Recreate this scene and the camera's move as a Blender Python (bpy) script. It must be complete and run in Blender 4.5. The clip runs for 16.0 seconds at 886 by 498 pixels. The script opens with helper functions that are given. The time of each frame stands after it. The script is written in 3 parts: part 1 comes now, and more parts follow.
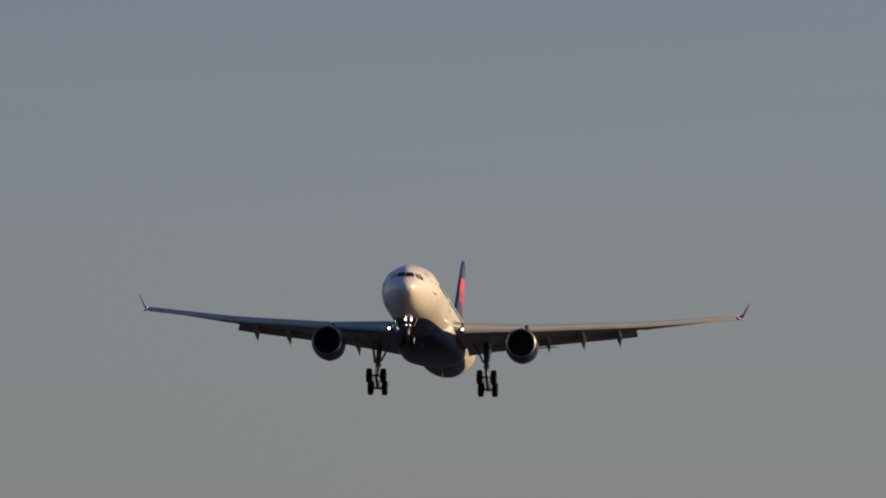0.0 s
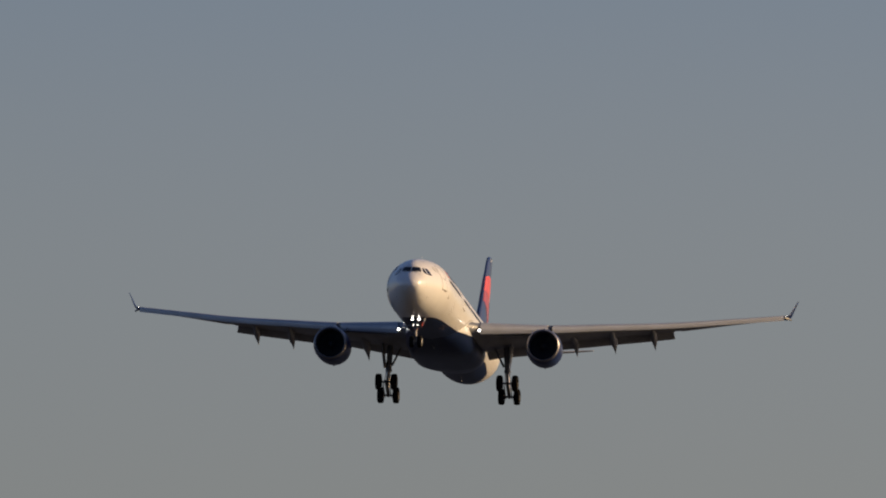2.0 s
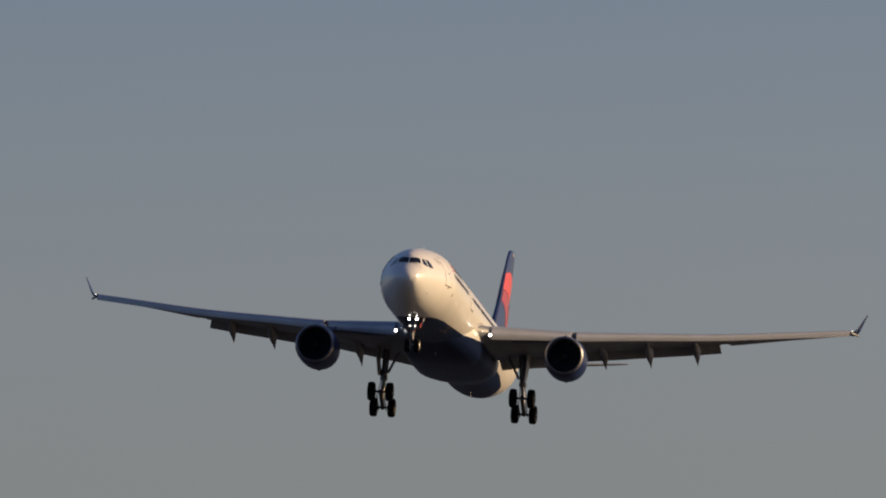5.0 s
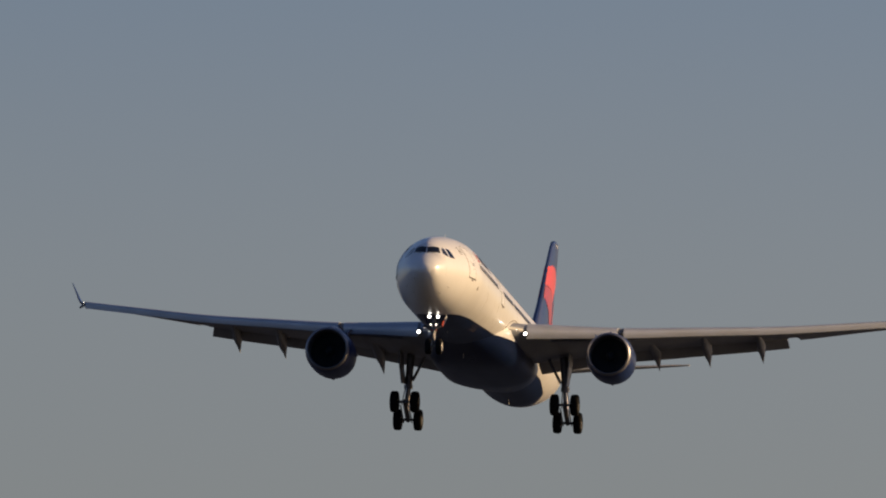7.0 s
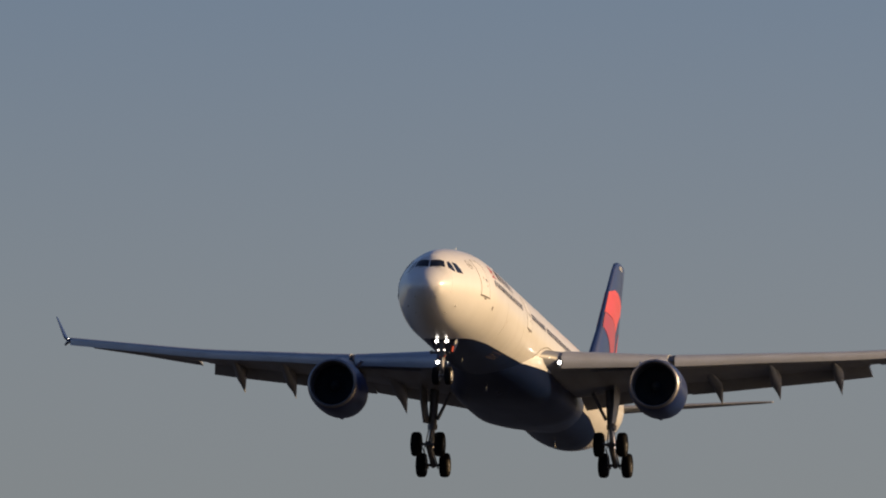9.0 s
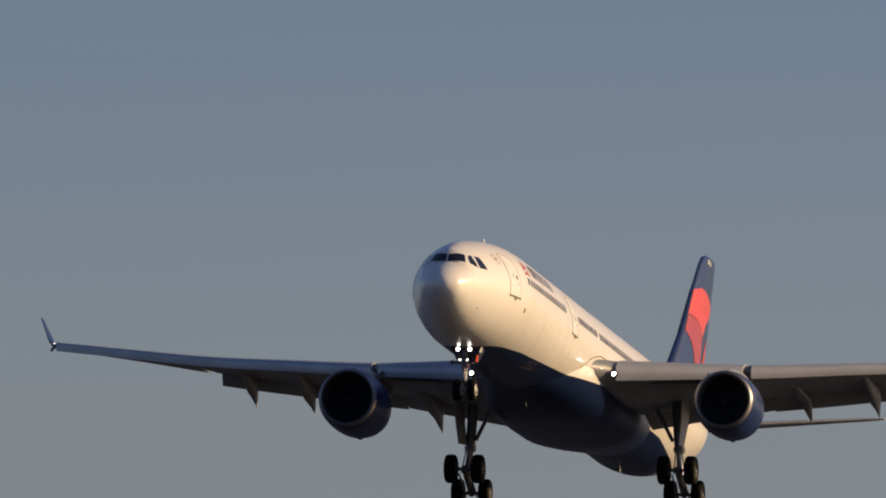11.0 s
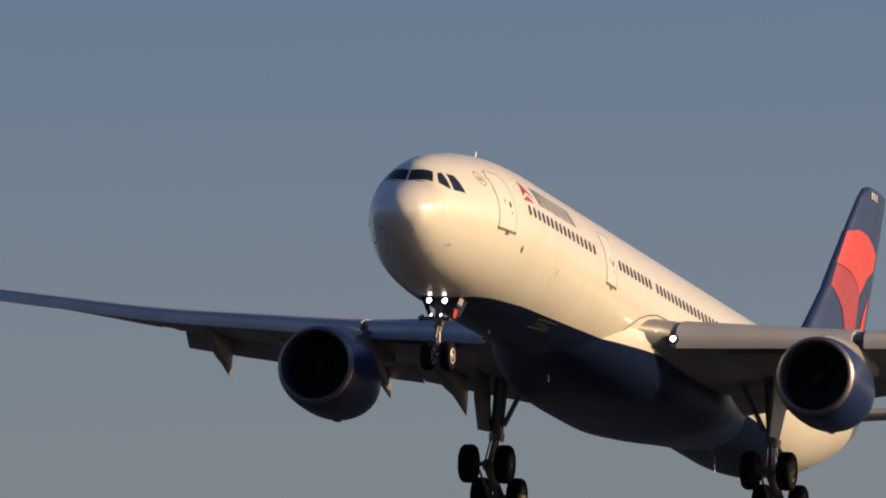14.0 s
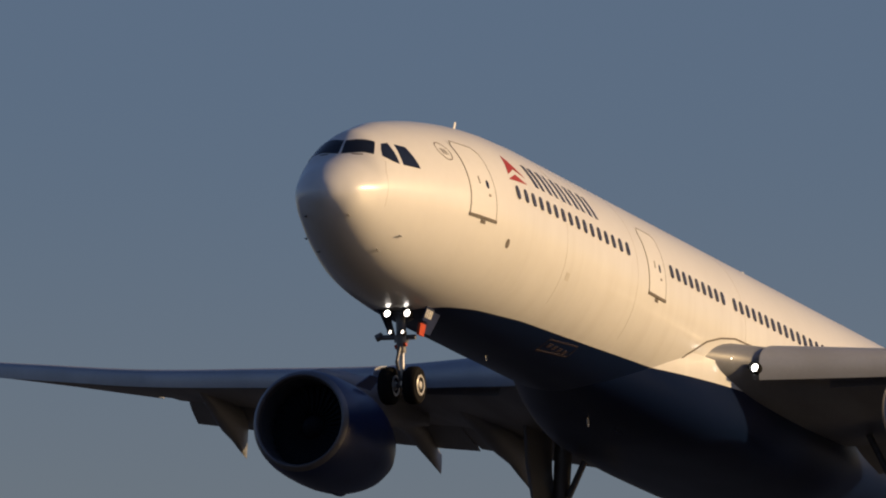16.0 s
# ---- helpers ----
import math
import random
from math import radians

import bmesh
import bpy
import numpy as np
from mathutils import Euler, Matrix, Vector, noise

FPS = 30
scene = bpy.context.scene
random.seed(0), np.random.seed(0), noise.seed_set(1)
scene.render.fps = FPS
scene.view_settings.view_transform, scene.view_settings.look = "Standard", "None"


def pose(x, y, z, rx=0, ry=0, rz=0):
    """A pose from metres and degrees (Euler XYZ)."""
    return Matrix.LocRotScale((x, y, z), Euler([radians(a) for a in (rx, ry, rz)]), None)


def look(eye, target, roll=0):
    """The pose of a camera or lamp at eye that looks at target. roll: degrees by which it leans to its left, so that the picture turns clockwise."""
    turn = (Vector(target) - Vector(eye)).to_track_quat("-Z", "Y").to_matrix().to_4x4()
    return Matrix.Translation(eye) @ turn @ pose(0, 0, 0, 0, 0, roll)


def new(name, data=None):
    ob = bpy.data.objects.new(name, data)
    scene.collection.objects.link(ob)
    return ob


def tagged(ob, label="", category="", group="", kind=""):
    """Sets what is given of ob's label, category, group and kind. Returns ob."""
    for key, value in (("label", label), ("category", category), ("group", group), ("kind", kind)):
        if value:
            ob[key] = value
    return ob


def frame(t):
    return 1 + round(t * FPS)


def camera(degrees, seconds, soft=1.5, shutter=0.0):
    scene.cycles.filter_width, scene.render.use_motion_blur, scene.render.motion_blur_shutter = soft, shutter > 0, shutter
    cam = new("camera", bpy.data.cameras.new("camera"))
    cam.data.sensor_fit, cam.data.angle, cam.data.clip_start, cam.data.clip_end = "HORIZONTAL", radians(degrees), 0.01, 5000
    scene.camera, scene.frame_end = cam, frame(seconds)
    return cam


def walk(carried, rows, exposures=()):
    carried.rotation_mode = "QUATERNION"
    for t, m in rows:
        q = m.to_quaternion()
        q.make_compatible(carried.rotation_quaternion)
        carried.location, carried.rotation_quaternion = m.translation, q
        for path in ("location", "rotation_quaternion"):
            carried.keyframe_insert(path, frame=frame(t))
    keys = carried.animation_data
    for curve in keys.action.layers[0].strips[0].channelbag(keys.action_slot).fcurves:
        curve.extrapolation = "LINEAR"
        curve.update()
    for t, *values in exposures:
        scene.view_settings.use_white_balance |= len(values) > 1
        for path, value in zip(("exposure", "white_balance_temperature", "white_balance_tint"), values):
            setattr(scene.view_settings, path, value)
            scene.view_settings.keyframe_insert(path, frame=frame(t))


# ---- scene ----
EYE = (0.0, 0.0, 1.6)
# time, pan to the left, tilt (degrees): a tripod camera that follows the landing airliner
AIM = [
    (0, 5.3886, 4.8885),
    (0.5, 5.5363, 4.9070),
    (1, 5.7091, 4.9174),
    (1.5, 5.8901, 4.9463),
    (2, 6.0387, 4.9592),
    (2.5, 6.2223, 5.0040),
    (3, 6.4769, 5.0252),
    (3.5, 6.6820, 5.0374),
    (4, 6.8242, 5.0569),
    (6.5, 8.0478, 5.1724),
    (7, 8.3484, 5.2085),
    (7.5, 8.6484, 5.2455),
    (8, 8.9941, 5.3047),
    (8.5, 9.3744, 5.3778),
    (9, 9.7869, 5.4523),
    (9.5, 10.2592, 5.5171),
    (12, 12.9495, 5.7807),
    (12.5, 13.6652, 5.8222),
    (13, 14.4513, 5.8621),
    (13.5, 15.2407, 5.8962),
    (14, 16.1944, 5.9776),
    (14.5, 17.4005, 6.0864),
    (15, 18.5851, 6.2125),
    (15.5, 19.8314, 6.3594),
    (16, 21.4315, 6.5541),
]
cam = camera(2.9938, 16.0, soft=2.0)
# the camera stops down as the bright fuselage fills the picture
EXPOSURE = [(0, 0.03), (4, 0.05), (9, 0.11), (12.5, 0.12), (14, 0.11), (15, 0.01), (16, -0.23)]
walk(cam, [(t, pose(*EYE, 90 + tilt, 0, pan)) for t, pan, tilt in AIM], EXPOSURE)

# the approach: a straight line sinking towards the runway, and the attitude on the way
START, SPEED = Vector((-155.641, 1636.847, 134.117)), Vector((-0.8143, -74.2019, -5.0854))
# time, heading, nose up, starboard wing up (degrees)
ATTITUDE = [
    (0, 0.514, 3.263, 1.301),
    (0.5, 0.394, 3.358, 1.104),
    (1, 0.219, 3.508, 1.109),
    (1.5, 0.203, 3.495, 1.057),
    (2, -0.020, 3.392, 1.297),
    (2.5, -0.044, 3.384, 1.833),
    (3, -0.071, 3.486, 2.484),
    (3.5, 0.126, 3.547, 3.010),
    (4, 0.344, 3.586, 3.430),
    (6.5, 0.989, 3.472, 2.506),
    (7, 0.762, 3.568, 1.797),
    (7.5, 0.574, 3.660, 1.129),
    (8, 0.295, 3.825, 0.737),
    (8.5, 0.003, 3.888, 0.676),
    (9, -0.255, 3.911, 1.046),
    (9.5, -0.396, 3.994, 2.167),
    (12, 0.005, 3.469, 1.019),
    (12.5, 0.045, 3.497, 1.645),
    (13, 0.154, 3.604, 2.240),
    (13.5, 0.259, 3.676, 2.662),
    (14, 0.403, 3.697, 2.804),
    (14.5, 0.646, 3.636, 2.559),
    (15, 0.778, 3.719, 2.641),
    (15.5, 0.664, 3.869, 2.026),
    (16, 0.574, 4.282, 0.867),
]
PIVOT = Vector((30.0, 0.0, -1.0))


def attitude(t, heading, up, bank):
    """Pose of the airliner: its x runs aft from the nose, y to starboard, z up."""
    h, p, b = radians(heading), radians(up), radians(bank)
    ahead = Vector((math.sin(h) * math.cos(p), -math.cos(h) * math.cos(p), math.sin(p)))
    level = Vector((-math.cos(h), -math.sin(h), 0.0))
    over = (-ahead).cross(level)
    side = level * math.cos(b) + over * math.sin(b)
    top = (-ahead).cross(side)
    turn = Matrix((-ahead, side, top)).transposed().to_4x4()
    return Matrix.Translation(START + SPEED * t) @ turn @ Matrix.Translation(-PIVOT)


# ---- daylight: a low evening sun off the port side, clear sky with a little haze ----
SUN_BEARING, SUN_HEIGHT = 71.0, 17.0   # clockwise from +Y, above the horizon
world = bpy.data.worlds.new("world")
scene.world = world
world.use_nodes = True
wn, wl = world.node_tree.nodes, world.node_tree.links
wn.clear()
sky = wn.new("ShaderNodeTexSky")
sky.sky_type, sky.sun_disc = "NISHITA", False
sky.sun_elevation, sky.sun_rotation = radians(SUN_HEIGHT), radians(SUN_BEARING)
sky.air_density, sky.dust_density, sky.ozone_density, sky.altitude = 1.0, 1.5, 2.0, 0
back = wn.new("ShaderNodeBackground")
back.inputs["Strength"].default_value = 0.0985
wout = wn.new("ShaderNodeOutputWorld")
# HAZE: the dusty air low over the horizon turns from warm to blue within a few degrees of height
way = wn.new("ShaderNodeTexCoord")
split = wn.new("ShaderNodeSeparateXYZ")
wl.new(way.outputs["Generated"], split.inputs[0])
height = wn.new("ShaderNodeMapRange")
height.interpolation_type = "SMOOTHSTEP"
height.inputs["From Min"].default_value, height.inputs["From Max"].default_value = 0.085, 0.125
wl.new(split.outputs["Z"], height.inputs["Value"])
tint = wn.new("ShaderNodeMix")
tint.data_type = "RGBA"
tint.inputs[6].default_value, tint.inputs[7].default_value = (0.762, 0.668, 0.742, 1), (0.572, 0.585, 0.752, 1)
wl.new(height.outputs["Result"], tint.inputs[0])
air = wn.new("ShaderNodeMix")
air.data_type, air.blend_type = "RGBA", "MULTIPLY"
air.inputs[0].default_value = 1.0
wl.new(sky.outputs["Color"], air.inputs[6])
wl.new(tint.outputs[2], air.inputs[7])
wl.new(air.outputs[2], back.inputs["Color"])
wl.new(back.outputs["Background"], wout.inputs["Surface"])

sun_data = bpy.data.lights.new("sun", "SUN")
sun_data.energy, sun_data.angle, sun_data.color = 5.0, radians(0.53), (1.0, 0.665, 0.315)
sun = new("sun", sun_data)
sb, sh = radians(SUN_BEARING), radians(SUN_HEIGHT)
sun.matrix_world = look((0, 0, 300), (-math.sin(sb) * math.cos(sh) * 100, -math.cos(sb) * math.cos(sh) * 100, 300 - math.sin(sh) * 100))


# ---- materials ----
def material(name, rough=0.5, metal=0.0, coat=0.0):
    m = bpy.data.materials.new(name)
    m.use_nodes = True
    b = m.node_tree.nodes["Principled BSDF"]
    b.inputs["Roughness"].default_value, b.inputs["Metallic"].default_value = rough, metal
    b.inputs["Coat Weight"].default_value, b.inputs["Coat Roughness"].default_value = coat, 0.08
    return m, m.node_tree.nodes, m.node_tree.links, b


def surface(name, colour, rough=0.5, metal=0.0, coat=0.0, vary=0.12, scale=0.6, stretch=(0.35, 1, 1), bump=0.0):
    """A weathered skin: broad stains drawn out along the airflow and a fine grain, in colour and gloss."""
    m, n, l, b = material(name, rough, metal, coat)
    at = n.new("ShaderNodeTexCoord")
    mp = n.new("ShaderNodeMapping")
    mp.inputs["Scale"].default_value = stretch
    l.new(at.outputs["Object"], mp.inputs["Vector"])
    broad, fine = n.new("ShaderNodeTexNoise"), n.new("ShaderNodeTexNoise")
    for t, s, d in ((broad, scale, 5), (fine, scale * 14, 3)):
        t.inputs["Scale"].default_value, t.inputs["Detail"].default_value = s, d
        l.new(mp.outputs["Vector"], t.inputs["Vector"])
    add = n.new("ShaderNodeMath")
    add.operation = "MULTIPLY_ADD"
    add.inputs[1].default_value = 0.35
    l.new(fine.outputs["Fac"], add.inputs[0])
    l.new(broad.outputs["Fac"], add.inputs[2])
    ramp = n.new("ShaderNodeMapRange")
    ramp.inputs["From Min"].default_value, ramp.inputs["From Max"].default_value = 0.45, 0.9
    ramp.inputs["To Min"].default_value, ramp.inputs["To Max"].default_value = 1 - vary, 1.0
    l.new(add.outputs[0], ramp.inputs["Value"])
    mul = n.new("ShaderNodeMix")
    mul.data_type, mul.blend_type = "RGBA", "MULTIPLY"
    mul.inputs[0].default_value = 1.0
    mul.inputs[6].default_value = (*colour, 1)
    l.new(ramp.outputs["Result"], mul.inputs[7])
    l.new(mul.outputs[2], b.inputs["Base Color"])
    gl = n.new("ShaderNodeMapRange")
    gl.inputs["To Min"].default_value, gl.inputs["To Max"].default_value = min(1, rough * 1.25), rough * 0.8
    l.new(broad.outputs["Fac"], gl.inputs["Value"])
    l.new(gl.outputs["Result"], b.inputs["Roughness"])
    if bump:
        bp = n.new("ShaderNodeBump")
        bp.inputs["Strength"].default_value, bp.inputs["Distance"].default_value = bump, 0.02
        l.new(fine.outputs["Fac"], bp.inputs["Height"])
        l.new(bp.outputs["Normal"], b.inputs["Normal"])
    return m


WHITE = (0.78, 0.78, 0.77)
NAVY = (0.009, 0.028, 0.120)
RED = (0.66, 0.045, 0.026)
CRIMSON = (0.38, 0.028, 0.034)
GREY = (0.23, 0.248, 0.29)
M_NAVY = surface("navy_paint", NAVY, 0.34, coat=0.08)
M_RED = surface("red_paint", RED, 0.35, coat=0.2)
M_CRIMSON = surface("crimson_paint", CRIMSON, 0.35, coat=0.2)
M_WHITE = surface("white_paint", WHITE, 0.32, coat=0.3, vary=0.08)
M_GREY = surface("grey_wing_paint", GREY, 0.42, vary=0.22, scale=0.9, stretch=(0.3, 1.2, 1), bump=0.05)
M_DARKGREY = surface("dark_grey_metal", (0.10, 0.105, 0.11), 0.5, metal=0.3, vary=0.3)
M_METAL = surface("bare_aluminium", (0.62, 0.62, 0.63), 0.28, metal=1.0, vary=0.15)
M_LIP = surface("dull_intake_lip", (0.26, 0.26, 0.28), 0.45, metal=0.8, vary=0.2)
M_SLAT = surface("slat_metal", (0.42, 0.45, 0.51), 0.40, metal=0.25, vary=0.18, scale=0.9, stretch=(1, 0.3, 1))
M_STEEL = surface("gear_steel", (0.20, 0.20, 0.21), 0.45, metal=0.4, vary=0.3, scale=3)
# near-black, no sheen: intake shade and the spin's blur are put into this colour
M_FAN = surface("fan_in_shade", (0.024, 0.030, 0.038), 0.95, vary=0.2, scale=3)
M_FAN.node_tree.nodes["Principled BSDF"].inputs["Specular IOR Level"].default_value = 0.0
M_LINER = surface("inlet_liner", (0.07, 0.082, 0.10), 0.7, vary=0.2, scale=3)
M_TYRE = surface("tyre_rubber", (0.011, 0.011, 0.012), 0.9, vary=0.35, scale=5)
M_TYRE.node_tree.nodes["Principled BSDF"].inputs["Specular IOR Level"].default_value = 0.06
M_HUB = surface("wheel_hub", (0.55, 0.55, 0.54), 0.4, metal=0.3, vary=0.25, scale=5)
M_HUB_DARK = surface("dull_wheel_hub", (0.045, 0.043, 0.044), 0.7, metal=0.0, vary=0.35, scale=5)
M_GLASS = surface("dark_glass", (0.012, 0.014, 0.018), 0.08, vary=0.3, scale=3)
M_GLASS.node_tree.nodes["Principled BSDF"].inputs["Specular IOR Level"].default_value = 0.9
M_PANE = surface("cabin_pane", (0.06, 0.055, 0.055), 0.15, vary=0.3, scale=3)
M_LINE = surface("panel_gap", (0.16, 0.14, 0.12), 0.7, vary=0.3, scale=2)
M_ORANGE = surface("orange_red_paint", (0.55, 0.07, 0.02), 0.45, vary=0.2, scale=4)
M_APU = surface("tail_cone_metal", (0.16, 0.15, 0.14), 0.45, metal=0.7, vary=0.3, scale=2)
M_EMBLEM = surface("emblem_red", (0.30, 0.013, 0.018), 0.65, vary=0.1)
M_LETTER = surface("dark_blue_lettering", (0.02, 0.03, 0.08), 0.4, vary=0.1)


def glow(name, colour, power):
    m, n, l, b = material(name, 0.2)
    b.inputs["Base Color"].default_value = (0.9, 0.9, 0.9, 1)
    b.inputs["Emission Color"].default_value = (*colour, 1)
    b.inputs["Emission Strength"].default_value = power
    return m


M_LAMP = glow("landing_lamp", (1.0, 0.93, 0.84), 9.0)
M_LAMP_WING = glow("wing_landing_lamp", (1.0, 0.93, 0.84), 9.0)
M_LAMP_DIM = glow("small_lamp", (1.0, 0.88, 0.74), 4.0)


def livery():
    """White fuselage over a navy belly; the line between them rises from the nose gear towards the wing and ends behind it."""
    m = surface("fuselage_paint", WHITE, 0.30, coat=0.10, vary=0.08, scale=0.5, stretch=(0.5, 1, 0.25))
    n, l = m.node_tree.nodes, m.node_tree.links
    b = n["Principled BSDF"]
    old = b.inputs["Base Color"].links[0].from_socket
    at = n.new("ShaderNodeTexCoord")
    sep = n.new("ShaderNodeSeparateXYZ")
    l.new(at.outputs["Object"], sep.inputs[0])
    to = n.new("ShaderNodeMapRange")
    to.inputs["From Min"].default_value, to.inputs["From Max"].default_value = 0.0, 64.0
    l.new(sep.outputs["X"], to.inputs["Value"])
    line = n.new("ShaderNodeFloatCurve")
    pts = [(0, -4.0), (5.9, -3.3), (6.5, -2.92), (7.1, -2.78), (8.4, -2.64), (11.2, -2.46), (16, -2.29), (22.4, -2.04), (25.2, -1.93), (34, -1.75), (43, -1.85), (47, -2.2), (50, -3.0), (51.5, -4.0), (64, -4.0)]
    c = line.mapping.curves[0]
    c.points[0].location, c.points[1].location = (0, (pts[0][1] + 5) / 5), (1, (pts[-1][1] + 5) / 5)
    for x, z in pts[1:-1]:
        c.points.new(x / 64.0, (z + 5) / 5)
    for q in c.points:
        q.handle_type = "VECTOR"
    line.mapping.update()
    l.new(to.outputs["Result"], line.inputs["Value"])
    hgt = n.new("ShaderNodeMath")
    hgt.operation = "MULTIPLY_ADD"
    hgt.inputs[1].default_value, hgt.inputs[2].default_value = 5.0, -5.0
    l.new(line.outputs["Value"], hgt.inputs[0])
    under = n.new("ShaderNodeMath")
    under.operation = "LESS_THAN"
    l.new(sep.outputs["Z"], under.inputs[0])
    l.new(hgt.outputs[0], under.inputs[1])
    # dirty runs below the window line
    mp = n.new("ShaderNodeMapping")
    mp.inputs["Scale"].default_value = (1.7, 0.4, 0.22)
    l.new(at.outputs["Object"], mp.inputs["Vector"])
    runs = n.new("ShaderNodeTexNoise")
    runs.inputs["Scale"].default_value, runs.inputs["Detail"].default_value = 1.0, 4
    l.new(mp.outputs["Vector"], runs.inputs["Vector"])
    much = n.new("ShaderNodeMapRange")
    much.inputs["From Min"].default_value, much.inputs["From Max"].default_value = 0.46, 0.74
    much.inputs["To Min"].default_value, much.inputs["To Max"].default_value = 0.0, 0.13
    l.new(runs.outputs["Fac"], much.inputs["Value"])
    band = n.new("ShaderNodeMapRange")
    band.inputs["From Min"].default_value, band.inputs["From Max"].default_value = 0.45, 0.15
    l.new(sep.outputs["Z"], band.inputs["Value"])
    fade = n.new("ShaderNodeMath")
    fade.operation = "MULTIPLY"
    aft = n.new("ShaderNodeMapRange")
    aft.inputs["From Min"].default_value, aft.inputs["From Max"].default_value = 6.5, 9.0
    l.new(sep.outputs["X"], aft.inputs["Value"])
    both = n.new("ShaderNodeMath")
    both.operation = "MULTIPLY"
    l.new(aft.outputs["Result"], both.inputs[0])
    l.new(band.outputs["Result"], both.inputs[1])
    l.new(much.outputs["Result"], fade.inputs[0])
    l.new(both.outputs[0], fade.inputs[1])
    grime = n.new("ShaderNodeMix")
    grime.data_type = "RGBA"
    grime.inputs[7].default_value = (0.40, 0.36, 0.31, 1)
    l.new(fade.outputs[0], grime.inputs[0])
    l.new(old, grime.inputs[6])
    old = grime.outputs[2]
    mix = n.new("ShaderNodeMix")
    mix.data_type = "RGBA"
    l.new(under.outputs[0], mix.inputs[0])
    l.new(old, mix.inputs[6])
    # same navy as the fin, darkened here to put the underside's shade into colour
    mix.inputs[7].default_value = (0.0042, 0.0115, 0.044, 1)
    l.new(mix.outputs[2], b.inputs["Base Color"])
    # polished clear coat on the white, a duller belly
    gloss = n.new("ShaderNodeMapRange")
    gloss.inputs["To Min"].default_value, gloss.inputs["To Max"].default_value = 0.45, 0.0
    l.new(under.outputs[0], gloss.inputs["Value"])
    l.new(gloss.outputs["Result"], b.inputs["Coat Weight"])
    dull = n.new("ShaderNodeMapRange")
    dull.inputs["To Min"].default_value, dull.inputs["To Max"].default_value = 0.5, 0.14
    l.new(under.outputs[0], dull.inputs["Value"])
    l.new(dull.outputs["Result"], b.inputs["Specular IOR Level"])
    return m


M_LIVERY = livery()


# ---- mesh helpers ----
def part(name, bm, mat, parent, label="", smooth=True, m=None):
    me = bpy.data.meshes.new(name)
    bmesh.ops.recalc_face_normals(bm, faces=bm.faces)
    bm.to_mesh(me)
    bm.free()
    if smooth:
        me.polygons.foreach_set("use_smooth", [True] * len(me.polygons))
        me.set_sharp_from_angle(angle=radians(38))
    me.materials.append(mat)
    return again(name, me, parent, label, m)


def again(name, me, parent, label="", m=None):
    ob = new(name, me)
    ob.parent = parent
    if m is not None:
        ob.matrix_basis = m
    return tagged(ob, label)


def lerp(table, x, k=1):
    """Smooth (monotone cubic) reading of a table of rows (x, a, b, ...)."""
    if x <= table[0][0]:
        return table[0][k]
    for i in range(len(table) - 1):
        x0, x1 = table[i][0], table[i + 1][0]
        if x <= x1:
            def slope(j):
                if j <= 0 or j >= len(table) - 1:
                    j0, j1 = max(0, j - 1), min(len(table) - 1, j + 1)
                    return (table[j1][k] - table[j0][k]) / (table[j1][0] - table[j0][0])
                a = (table[j][k] - table[j - 1][k]) / (table[j][0] - table[j - 1][0])
                b = (table[j + 1][k] - table[j][k]) / (table[j + 1][0] - table[j][0])
                return 0.0 if a * b <= 0 else 2 * a * b / (a + b)
            h, u = x1 - x0, (x - x0) / (x1 - x0)
            p0, p1, m0, m1 = table[i][k], table[i + 1][k], slope(i) * h, slope(i + 1) * h
            return (2 * u**3 - 3 * u**2 + 1) * p0 + (u**3 - 2 * u**2 + u) * m0 + (-2 * u**3 + 3 * u**2) * p1 + (u**3 - u**2) * m1
    return table[-1][k]


def line(table, x, k=1):
    return float(np.interp(x, [r[0] for r in table], [r[k] for r in table]))


def loft(rings, cap=True, closed=True, bm=None):
    bm = bm or bmesh.new()
    vs = [[bm.verts.new(p) for p in ring] for ring in rings]
    n = len(rings[0])
    for a, b in zip(vs, vs[1:]):
        for i in range(n if closed else n - 1):
            j = (i + 1) % n
            bm.faces.new((a[i], a[j], b[j], b[i]))
    if cap and closed:
        bm.faces.new(vs[0][::-1])
        bm.faces.new(vs[-1])
    return bm


def spun(profile, n=48, axis="x", centre=(0, 0, 0), cap=False, bm=None):
    """A turned body: profile rows (along, radius) about an axis through centre."""
    rings = []
    for a, r in profile:
        ring = []
        for i in range(n):
            w = 2 * math.pi * i / n
            p, q = r * math.cos(w), r * math.sin(w)
            v = {"x": (a, p, q), "y": (p, a, q), "z": (p, q, a)}[axis]
            ring.append((v[0] + centre[0], v[1] + centre[1], v[2] + centre[2]))
        rings.append(ring)
    return loft(rings, cap=cap, bm=bm)


def rod(a, b, r0, r1=None, n=14, bm=None):
    a, b = Vector(a), Vector(b)
    r1 = r0 if r1 is None else r1
    q = (b - a).to_track_quat("Z", "X")
    rings = []
    for p, r in ((a, r0), (b, r1)):
        rings.append([p + q @ Vector((r * math.cos(2 * math.pi * i / n), r * math.sin(2 * math.pi * i / n), 0)) for i in range(n)])
    return loft(rings, bm=bm)


def slab(corners, thick, bm=None):
    """A plate over a polygon of 3D corners, with thickness along its normal."""
    c = [Vector(p) for p in corners]
    nrm = (c[1] - c[0]).cross(c[2] - c[0]).normalized() * thick * 0.5
    return loft([[p - nrm for p in c], [p + nrm for p in c]], bm=bm)


